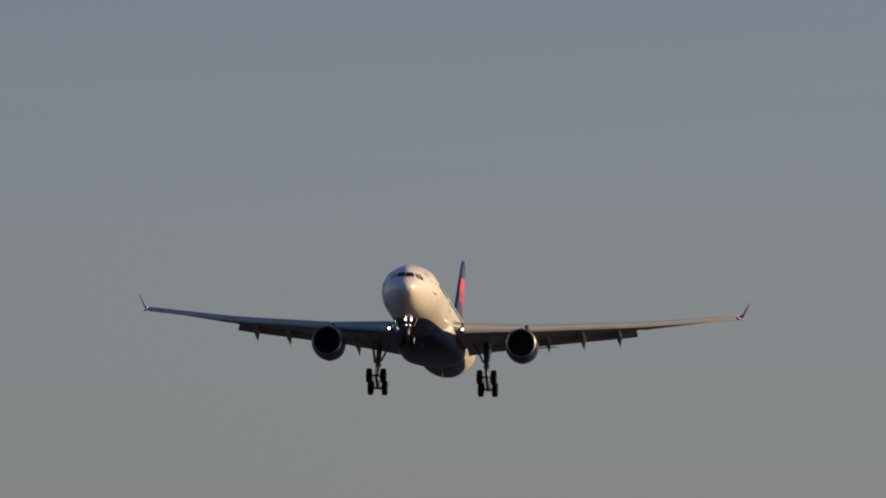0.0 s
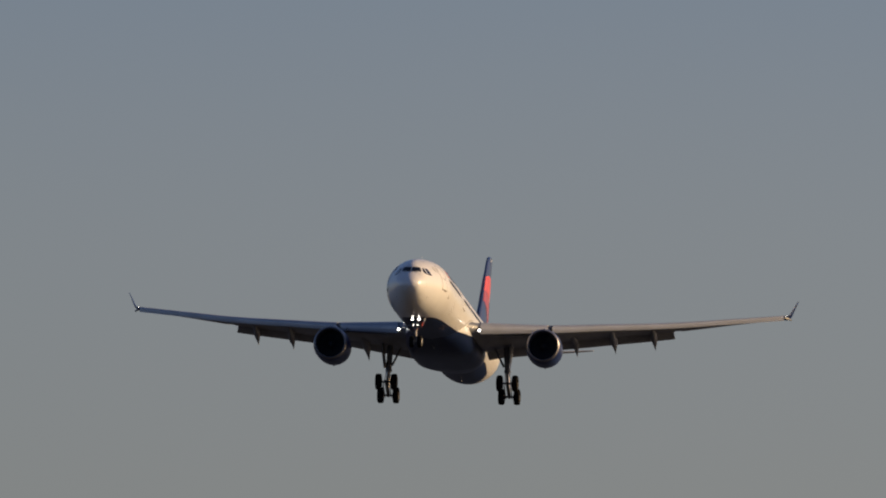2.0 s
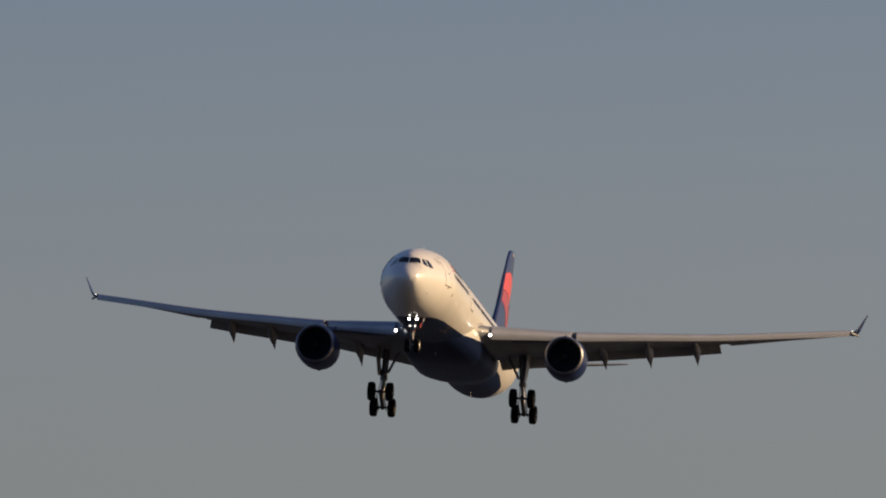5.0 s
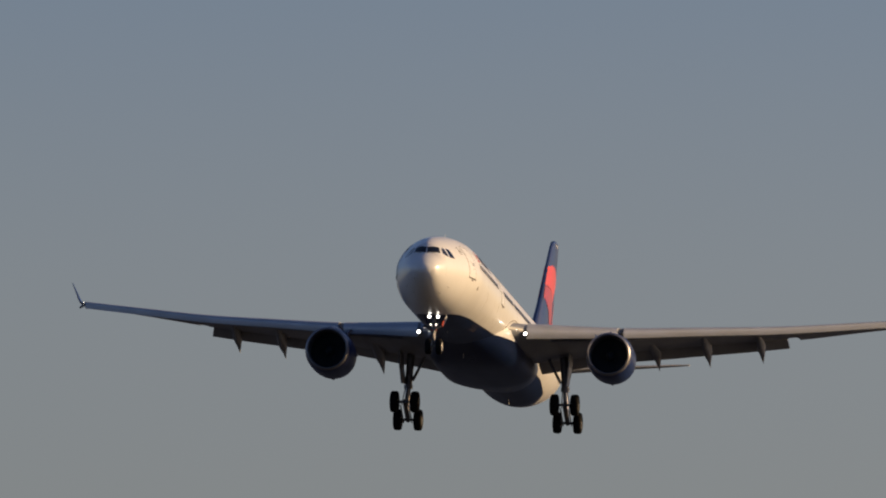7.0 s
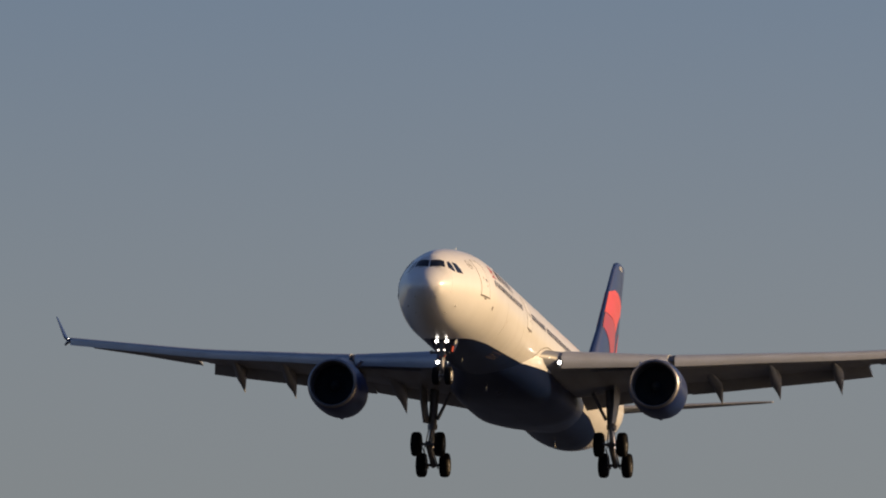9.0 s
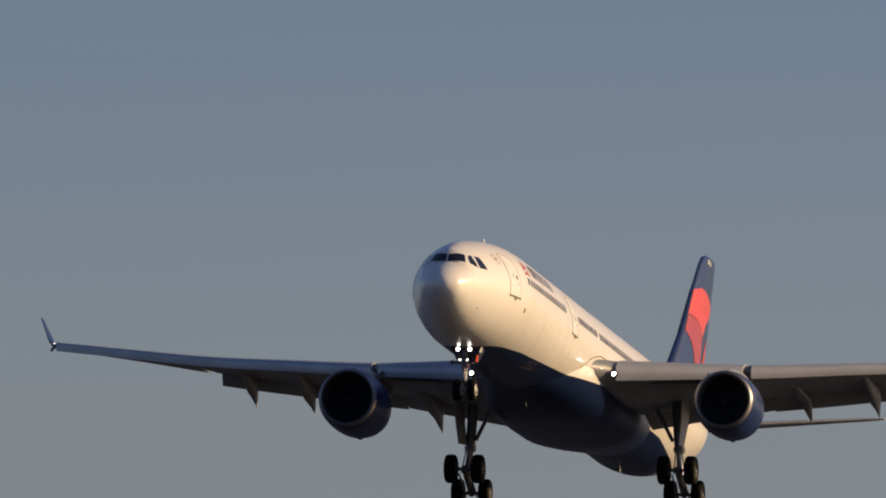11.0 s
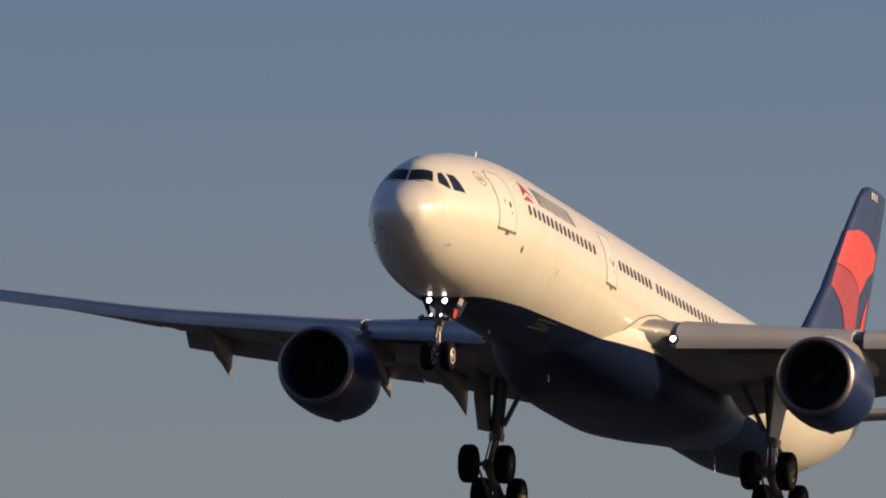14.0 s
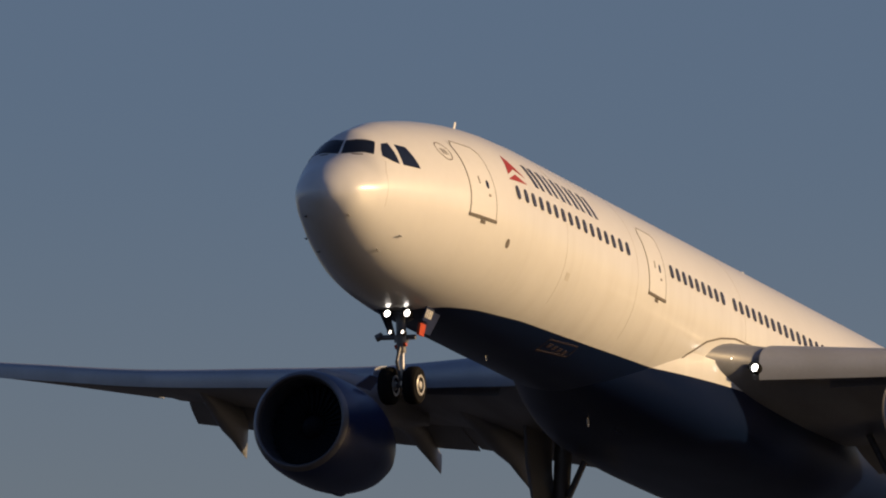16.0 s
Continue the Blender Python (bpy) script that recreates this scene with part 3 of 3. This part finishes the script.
# ---- details of the fuselage ----
def patch(outline, out=0.008, cell=0.15, port=1, depth=0.03):
    """A plate laid on the skin inside an outline of (x, z) corners."""
    edge = []
    for (x0, z0), (x1, z1) in zip(outline, outline[1:] + outline[:1]):
        n = max(1, int(math.hypot(x1 - x0, z1 - z0) / cell))
        edge += [(x0 + (x1 - x0) * i / n, z0 + (z1 - z0) * i / n) for i in range(n)]
    cx, cz = sum(p[0] for p in edge) / len(edge), sum(p[1] for p in edge) / len(edge)
    rings = []
    for q in (0.02, 0.35, 0.7, 1.0):
        rings.append([side(cx + (x - cx) * q, cz + (z - cz) * q, port, out) for x, z in edge])
    rings.append([side(x, z, port, out - depth) for x, z in edge])
    return loft(rings, cap=True)


def ribbon(track, wide=0.03, out=0.006, port=1, bm=None):
    """A narrow band on the skin along (x, z) points."""
    bm = bm or bmesh.new()
    pts = []
    for (x0, z0), (x1, z1) in zip(track, track[1:]):
        n = max(1, int(math.hypot(x1 - x0, z1 - z0) / 0.05))
        pts += [(x0 + (x1 - x0) * i / n, z0 + (z1 - z0) * i / n) for i in range(n)]
    pts.append(track[-1])
    rows = []
    for i, (x, z) in enumerate(pts):
        a, b = pts[max(0, i - 1)], pts[min(len(pts) - 1, i + 1)]
        d = math.hypot(b[0] - a[0], b[1] - a[1]) or 1
        nx, nz = -(b[1] - a[1]) / d * wide / 2, (b[0] - a[0]) / d * wide / 2
        rows.append([side(x + nx, z + nz, port, out), side(x - nx, z - nz, port, out), side(x - nx, z - nz, port, out - 0.02), side(x + nx, z + nz, port, out - 0.02)])
    return loft(rows, bm=bm)


def cockpit():
    for port in (1, -1):
        panes = [
            [(1.50, 0.435), (1.86, 0.885), (2.07, 0.865), (1.695, 0.43)],
            [(2.03, 0.45), (2.16, 0.66), (2.33, 0.84), (2.60, 0.91), (2.56, 0.58), (2.51, 0.31), (2.28, 0.35)],
            [(2.84, 0.91), (3.20, 0.90), (3.27, 0.63), (3.32, 0.32), (2.67, 0.31), (2.72, 0.56)],
        ]
        for k, p in enumerate(panes):
            if k == 0:
                # the front pane is laid out across the nose, from the centre post outwards
                rows = []
                for i in range(11):
                    q = i / 10
                    xl, xu = 1.475 + 0.345 * q ** 1.5, 1.845 + 0.35 * q ** 1.5
                    tl, tu = 2.4 + 39.4 * q, 1.8 + 30.9 * q
                    col = []
                    for j in range(6):
                        v = j / 5
                        col.append(hull(xl + (xu - xl) * v, port * (tl + (tu - tl) * v), 0.012))
                    back = [hull(xl + (xu - xl) * (j / 5), port * (tl + (tu - tl) * (j / 5)), -0.05) for j in range(5, -1, -1)]
                    rows.append(col + back)
                bm = loft(rows)
            else:
                bm = patch(p, 0.012, 0.08, port)
            part("cockpit_window", bm, M_GLASS, airliner, "dark cockpit window")
        part("window_wiper", ribbon([(1.52, 0.42), (1.62, 0.425)], 0.014, 0.02, port), M_LINE, airliner)


cockpit()


def windows():
    oval = bmesh.new()
    n = 16
    ring = [(0.105 * math.copysign(abs(math.cos(w)) ** 0.8, math.cos(w)), 0.165 * math.copysign(abs(math.sin(w)) ** 0.8, math.sin(w))) for w in [2 * math.pi * i / n for i in range(n)]]
    loft([[(u * q, d, v * q) for u, v in ring] for q, d in ((1.22, -0.02), (1.16, 0.010), (1.0, 0.006), (0.92, -0.004), (0.05, -0.004))], cap=True, bm=oval)
    mesh = None
    spots = [7.98 + 0.568 * i for i in range(16)] + [20.05 + 0.525 * i for i in range(9)] + [25.25 + 0.535 * i for i in range(34)]
    for port in (1, -1):
        for x in spots:
            p, q = side(x, 0.51, port), side(x, 0.61, port)
            up = (q - p).normalized()
            m = Matrix.Translation(p) @ Matrix((Vector((port * 1.0, 0, 0)), up.cross(Vector((port * 1.0, 0, 0))), up)).transposed().to_4x4()
            if mesh is None:
                mesh = part("cabin_window", oval, M_PANE, body, m=m).data
            else:
                again("cabin_window", mesh, body, m=m)


windows()


def doors():
    for port in (1, -1):
        for bl, br, tr, tl in (((5.25, -0.57), (6.57, -0.57), (6.52, 1.46), (5.38, 1.50)), ((18.10, -0.43), (19.40, -0.45), (19.48, 1.42), (18.05, 1.42)), ((46.6, -0.45), (47.8, -0.45), (47.8, 1.42), (46.6, 1.42))):
            d = part("cabin_door", patch([bl, br, tr, tl], 0.010, 0.12, port), M_WHITE, airliner, "white cabin door, shut")
            seam = ribbon([bl, ((bl[0] + tl[0]) / 2, (bl[1] + tl[1]) / 2), (tl[0], tl[1] - 0.15), (tl[0] + 0.15, tl[1]), (tr[0] - 0.15, tr[1]), (tr[0], tr[1] - 0.15), br], 0.022, 0.013, port)
            part("door_seam", seam, M_LINE, d)
            sill = ribbon([(bl[0] - 0.04, bl[1]), (br[0] + 0.04, br[1])], 0.085, 0.024, port)
            ribbon([((bl[0] + br[0]) / 2 - 0.12, bl[1] - 0.11), ((bl[0] + br[0]) / 2 + 0.12, bl[1] - 0.11)], 0.10, 0.012, port, sill)
            part("sill", sill, M_LINE, d, "worn dark door sill")
            cx = bl[0] + (br[0] - bl[0]) * 0.70
            ring = [(cx + 0.075 * math.cos(w), 0.40 + 0.12 * math.sin(w)) for w in [2 * math.pi * i / 14 for i in range(14)]]
            part("porthole", patch(ring, 0.016, 1, port), M_GLASS, d)
            part("handle", ribbon([(cx - 0.38, 0.36), (cx - 0.38, 0.56)], 0.035, 0.02, port), M_LINE, d)
            part("placard", ribbon([(cx - 0.02, 0.10), (cx + 0.10, 0.10)], 0.06, 0.014, port), M_LINE, d)


doors()


def markings():
    for port in (1, -1):
        part("red_emblem", patch([(8.03, 1.56), (8.96, 1.09), (8.30, 1.22), (7.72, 0.98)], 0.006, 0.1, port), M_EMBLEM, airliner, "red arrowhead emblem")
        part("red_emblem", patch([(8.22, 1.06), (8.94, 0.90), (7.62, 0.83)], 0.006, 0.1, port), M_EMBLEM, airliner, "red arrowhead emblem")
        for i in range(5):
            x = 9.50 + 1.05 * i
            for o, w in ((0.0, 0.25), (0.48, 0.22)):
                part("title_bar", patch([(x + o - w / 2, 1.55), (x + o + w / 2, 1.55), (x + o + w / 2 + 0.30, 0.97), (x + o - w / 2 + 0.30, 0.97)], 0.006, 0.15, port), M_LETTER, airliner, "plain dark blue title bar")
        ring = [(4.83 + 0.24 * math.cos(w), 1.09 + 0.24 * math.sin(w)) for w in [2 * math.pi * i / 24 for i in range(25)]]
        part("round_emblem", ribbon(ring, 0.025, 0.006, port), M_LINE, airliner, "thin grey ring emblem")
        bars = ribbon([(4.74, 1.16), (4.77, 1.00)], 0.03, 0.006, port)
        ribbon([(4.82, 1.16), (4.85, 1.00)], 0.03, 0.006, port, bars)
        ribbon([(4.90, 1.16), (4.93, 1.00)], 0.03, 0.006, port, bars)
        part("round_emblem", bars, M_LINE, airliner)
        oval = [(7.47 + 0.10 * math.cos(w), -1.0 + 0.13 * math.sin(w)) for w in [2 * math.pi * i / 14 for i in range(14)]]
        part("static_plate", patch(oval, 0.008, 1, port), M_LINE, airliner, "round bare static plate")
        # probes round the nose
        for x, z in ((0.76, -1.37), (2.75, -1.60), (2.42, -2.03)):
            p = side(x, z, port)
            o = side(x, z, port, 0.05)
            bm = rod(p, o, 0.02, 0.015, 8)
            rod(o + Vector((0.05, 0, 0)), o + Vector((-0.12, 0, 0)), 0.022, 0.010, 8, bm)
            part("pitot_probe", bm, M_STEEL, airliner)
        # seams of the skin: radome, frames and lap joints
        part("radome_seam", ribbon([(2.02, 0.30), (1.86, 0.0), (1.78, -0.5), (1.76, -1.0)], 0.012, 0.003, port), M_SEAM, airliner)
        for x in (11.6, 17.2, 26.0):
            part("skin_seam", ribbon([(x, 2.1), (x, 1.0), (x, 0.0), (x, -1.0), (x, -1.9)], 0.016, 0.003, port), M_SEAM, airliner)
        # upper edge of the wing root fairing
        part("fairing_edge", ribbon([(21.3, -2.1), (22.07, -1.47), (23.09, -0.93), (24.07, -0.66), (25.16, -0.48), (26.8, -0.44), (29.0, -0.5)], 0.05, 0.01, port), M_LINE, airliner)
        # cargo hatch marks on the navy belly
        hatch = ribbon([(13.65, -2.52), (15.45, -2.41), (15.6, -2.66), (13.75, -2.78), (13.65, -2.52)], 0.03, 0.006, port)
        part("hatch_outline", hatch, M_HATCH, airliner, "faint red hatch outline")
        for i in range(4):
            part("hatch_mark", patch([(13.95 + 0.38 * i, -2.58), (14.15 + 0.38 * i, -2.57), (14.15 + 0.38 * i, -2.66), (13.95 + 0.38 * i, -2.67)], 0.006, 0.1, port), M_HATCH, airliner)
        part("service_hatch", patch([(11.9, -0.98), (12.15, -0.98), (12.15, -1.2), (11.9, -1.2)], 0.006, 0.2, port), M_SEAM, airliner)


M_SEAM = surface("skin_seam", (0.68, 0.66, 0.62), 0.6, vary=0.3, scale=3)
M_HATCH = surface("hatch_red", (0.048, 0.034, 0.05), 0.6, vary=0.3, scale=3)
markings()


def blade_aerial(x, down=False, tall=0.42, chord=0.30):
    base = hull(x, 180 if down else 0)
    k = -1 if down else 1
    rings = []
    for q in (0.0, 0.5, 1.0):
        c = chord * (1 - 0.5 * q)
        rings.append([(x + 0.22 * q * (tall / 0.42) + u * c, w * c, base.z + k * (tall * q - 0.03)) for u, w in airfoil(6, 0.14, 0.0)])
    return loft(rings)


def aerials():
    part("aerial", blade_aerial(9.75, tall=0.38, chord=0.22), M_WHITE, airliner, "white blade aerial")
    part("aerial", blade_aerial(33.0), M_WHITE, airliner, "white blade aerial")
    part("aerial", blade_aerial(13.0, True, 0.16, 0.14), M_WHITE, airliner, "white blade aerial")
    part("aerial", blade_aerial(20.9, True, 0.60, 0.26), M_WHITE, airliner, "white blade aerial")
    part("drain_mast", blade_aerial(44.5, True, 0.34, 0.22), M_WHITE, airliner, "white drain mast")
    part("beacon", spun([(0, 0.12), (0.06, 0.11), (0.12, 0.05), (0.13, 0.005)], 16, axis="z", centre=(30.0, 0, 2.64)), M_ORANGE, airliner)


aerials()
xs = [61.9, 62.4, 63.0, 63.4, 63.75, 63.82]
part("tail_cone", loft([[hull(x, 360 * i / 48, 0.012 if x < 63.8 else -0.05) for i in range(48)] for x in xs]), M_APU, airliner, "dull metal tail cone")


# ---- tail shapes ----
def fin_half(x, z):
    x0, x1 = line(FIN_ROWS, z, 1), line(FIN_ROWS, z, 2)
    u = max(0.0, min(1.0, (x - x0) / (x1 - x0)))
    return 5 * 0.10 * (x1 - x0) * (0.2969 * math.sqrt(u) - 0.126 * u - 0.3516 * u * u + 0.2843 * u**3 - 0.1030 * u**4)


def fin_shape(outline, s, out=0.022):
    """A painted shape laid on one side of the fin."""
    edge = []
    for (x0, z0), (x1, z1) in zip(outline, outline[1:] + outline[:1]):
        n = max(1, int(math.hypot(x1 - x0, z1 - z0) / 0.25))
        edge += [(x0 + (x1 - x0) * i / n, z0 + (z1 - z0) * i / n) for i in range(n)]
    cx, cz = sum(p[0] for p in edge) / len(edge), sum(p[1] for p in edge) / len(edge)
    rings = []
    for q in (0.01, 0.15, 0.3, 0.45, 0.6, 0.75, 0.9, 1.0):
        rings.append([(cx + (x - cx) * q, s * (fin_half(cx + (x - cx) * q, cz + (z - cz) * q) + out), cz + (z - cz) * q) for x, z in edge])
    rings.append([(x, s * (fin_half(x, z) - 0.03), z) for x, z in edge])
    return loft(rings)


for s in (1, -1):
    part("fin_shape", fin_shape([(61.42, 8.66), (62.55, 8.90), (63.75, 8.90), (64.95, 8.74), (66.05, 8.45), (65.80, 7.80), (64.45, 7.27), (63.20, 6.41), (62.65, 6.77), (61.75, 7.04), (60.00, 7.20)], s), M_RED, fin, "bright red painted shape")
    part("fin_shape", fin_shape([(59.98, 7.14), (61.75, 7.00), (62.65, 6.73), (63.17, 6.37), (63.00, 5.52), (62.85, 4.82), (62.55, 3.62), (61.45, 3.42), (61.00, 4.52), (60.35, 5.42), (59.10, 6.18)], s), M_CRIMSON, fin, "dull red painted shape")
    part("fin_shape", fin_shape([(65.25, 6.66), (64.45, 5.92), (63.80, 5.02), (63.50, 4.12), (64.30, 4.12), (64.75, 5.18)], s), M_RED, fin, "bright red painted shape")
    for i in range(3):
        x = 64.40 + 0.36 * i
        part("number_bar", fin_shape([(x, 10.70), (x + 0.17, 10.70), (x + 0.17, 10.42), (x, 10.42)], s), M_WHITE, fin)
part("rudder_seam", loft([[(line(FIN_ROWS, z, 1) + (line(FIN_ROWS, z, 2) - line(FIN_ROWS, z, 1)) * u, sg * (fin_half(line(FIN_ROWS, z, 1) + (line(FIN_ROWS, z, 2) - line(FIN_ROWS, z, 1)) * u, z) + 0.004), z) for sg, u in ((-1, 0.68), (-1, 0.685), (1, 0.685), (1, 0.68))] for z in (2.8, 4.5, 6.5, 8.5, 10.3)]), M_LETTER, fin)


# ---- nose gear ----
def nose_gear():
    g = new("nose_gear")
    g.parent = airliner
    tagged(g, "twin-wheel nose gear with lit lamps, lowered")
    part("leg", rod((6.45, 0, -2.6), (6.68, 0, -4.1), 0.15, 0.13, 20), M_STEEL, g)
    part("piston", rod((6.68, 0, -4.1), (6.8, 0, -4.98), 0.085, 0.085, 18), M_METAL, g)
    part("drag_stay", rod((6.55, 0, -3.3), (8.1, 0, -2.7), 0.07), M_STEEL, g)
    bm = rod((6.55, 0, -3.95), (6.35, 0, -4.4), 0.045)
    rod((6.35, 0, -4.4), (6.7, 0, -4.85), 0.045, bm=bm)
    part("torque_link", bm, M_STEEL, g)
    part("collar", rod((6.62, 0, -3.62), (6.65, 0, -3.82), 0.2, 0.2, 20), M_STEEL, g)
    part("axle", rod((6.8, -0.42, -4.98), (6.8, 0.42, -4.98), 0.07), M_STEEL, g)
    part("steering_jack", rod((6.6, -0.42, -3.68), (6.6, 0.62, -3.68), 0.07), M_STEEL, g)
    part("jack_cap", rod((6.6, 0.55, -3.62), (6.6, 0.72, -3.70), 0.10), M_STEEL, g)
    for o in (0.36, -0.36):
        m = Matrix.Translation((6.8, o, -4.98))
        part("tyre", tyre(0.52, 0.38), M_TYRE, g, "black tyre", m=m)
        rim = part("rim", hub(0.52, 0.38), M_HUB_DARK, g, "dark wheel rim with a pale flange", m=m)
        for k in (1, -1):
            part("flange", spun([(0.185 * k, 0.215), (0.205 * k, 0.225), (0.21 * k, 0.265), (0.195 * k, 0.29), (0.17 * k, 0.29)], 28, axis="y"), M_HUB, rim, "pale flange ring")
            part("hub_cap", spun([(0.15 * k, 0.12), (0.20 * k, 0.11), (0.22 * k, 0.05), (0.222 * k, 0.005)], 20, axis="y"), M_HUB, rim)
    for y, z, r, mat in ((0.29, -3.08, 0.10, M_LAMP), (-0.29, -3.08, 0.10, M_LAMP), (0.18, -3.60, 0.06, M_LAMP_SMALL), (-0.18, -3.60, 0.06, M_LAMP_SMALL)):
        part("lamp_housing", spun([(0.0, r * 1.02), (-0.11, r * 1.06), (-0.115, r * 1.16), (0.03, r * 1.2), (0.16, r * 0.9), (0.2, 0.03)], 20, centre=(6.28, y, z)), M_TYRE, g)
        part("lamp_lens", spun([(-0.03, 0.005), (-0.02, r * 0.6), (0.0, r), (0.01, r * 1.0)], 20, centre=(6.28, y, z)), mat, g, "lit lamp")
    part("lamp_bracket", rod((6.4, -0.3, -3.05), (6.4, 0.3, -3.05), 0.05), M_STEEL, g)
    # side doors
    for s in (1, -1):
        part("gear_door", slab([(6.55, 0.72 * s, -2.80), (7.55, 0.74 * s, -2.88), (7.40, 0.50 * s, -3.50), (6.85, 0.46 * s, -3.50)], 0.05), M_LETTER, g, smooth=False)
    part("number_panel", slab([(6.46, -0.77, -2.86), (6.98, -0.79, -2.86), (6.98, -0.66, -3.24), (6.46, -0.64, -3.24)], 0.03), M_LETTER, g, "dark panel with white number bars", smooth=False)
    for i in range(4):
        x = 6.49 + 0.125 * i
        part("number_bar", slab([(x, -0.762, -2.93), (x + 0.065, -0.764, -2.93), (x + 0.065, -0.692, -3.16), (x, -0.690, -3.16)], 0.04), M_WHITE, g, smooth=False)
    part("warning_plate", slab([(6.5, -0.56, -3.3), (6.9, -0.56, -3.3), (6.9, -0.50, -3.62), (6.55, -0.50, -3.62)], 0.08), M_ORANGE, g, "orange-red plate", smooth=False)
    part("tow_plate", rod((6.60, -0.16, -3.86), (6.63, 0.16, -3.95), 0.07), M_ORANGE, g)
    return g


M_LAMP_SCAN = glow("scan_lamp", (1.0, 0.9, 0.75), 0.3)
M_LAMP_SMALL = glow("taxi_lamp", (1.0, 0.88, 0.75), 4.0)
nose_gear()


# ---- lights on the wings and fuselage ----
def lights():
    for w, s in zip(wings, (1, -1)):
        c = (24.84, 3.58 * s, -1.38)
        part("lamp_shroud", spun([(0.03, 0.135), (-0.14, 0.14), (-0.145, 0.155), (0.25, 0.17)], 20, centre=c), M_TYRE, w)
        part("landing_lamp", spun([(-0.02, 0.005), (0.0, 0.06), (0.02, 0.105), (0.05, 0.11)], 20, centre=c), M_LAMP_WING, w, "lit landing lamp")
        part("runway_lamp", spun([(-0.02, 0.005), (0.0, 0.035), (0.03, 0.05)], 14, centre=(24.22, 3.05 * s, -1.21)), M_LAMP_DIM, w, "small lit lamp")
        part("wingtip_lamp", spun([(-0.02, 0.005), (0.03, 0.03), (0.15, 0.05)], 14, centre=(42.72, 29.1 * s, 2.76)), M_LAMP_DIM, w, "lit wingtip lamp")
        p = side(22.2, -1.25, -s, 0.0)
        part("scan_lamp", spun([(-0.02, 0.004), (-0.015, 0.02), (0.03, 0.028)], 14, centre=p), M_LAMP_SCAN, airliner, "small lit lamp")


lights()


# time, droop of the starboard and of the port ailerons (degrees)
DROOP = [(0, -5, -4), (1, -6, -3), (2, -2, -5), (3, 1, -7), (4, -2, -4), (5.2, -6, 2), (6.5, -10, 9), (7.2, -3, 0), (8, 6, -7), (9.5, 8, -11), (10.6, 0, -6), (12, 8, -12), (12.5, 8.5, -12), (13, 4, -8), (13.5, 2, -7), (14, -7, 0), (14.5, -9, 3), (15, -10.5, 4), (15.5, -10, 4), (16, -8, 2)]


def motions():
    walk(airliner, [(t, attitude(t, h, p, b)) for t, h, p, b in ATTITUDE])
    for al, at, axis, s in AILERONS:
        walk(al, [(t, Matrix.Translation(at) @ Matrix.Rotation(radians(right if s > 0 else left), 4, axis)) for t, right, left in DROOP])


motions()
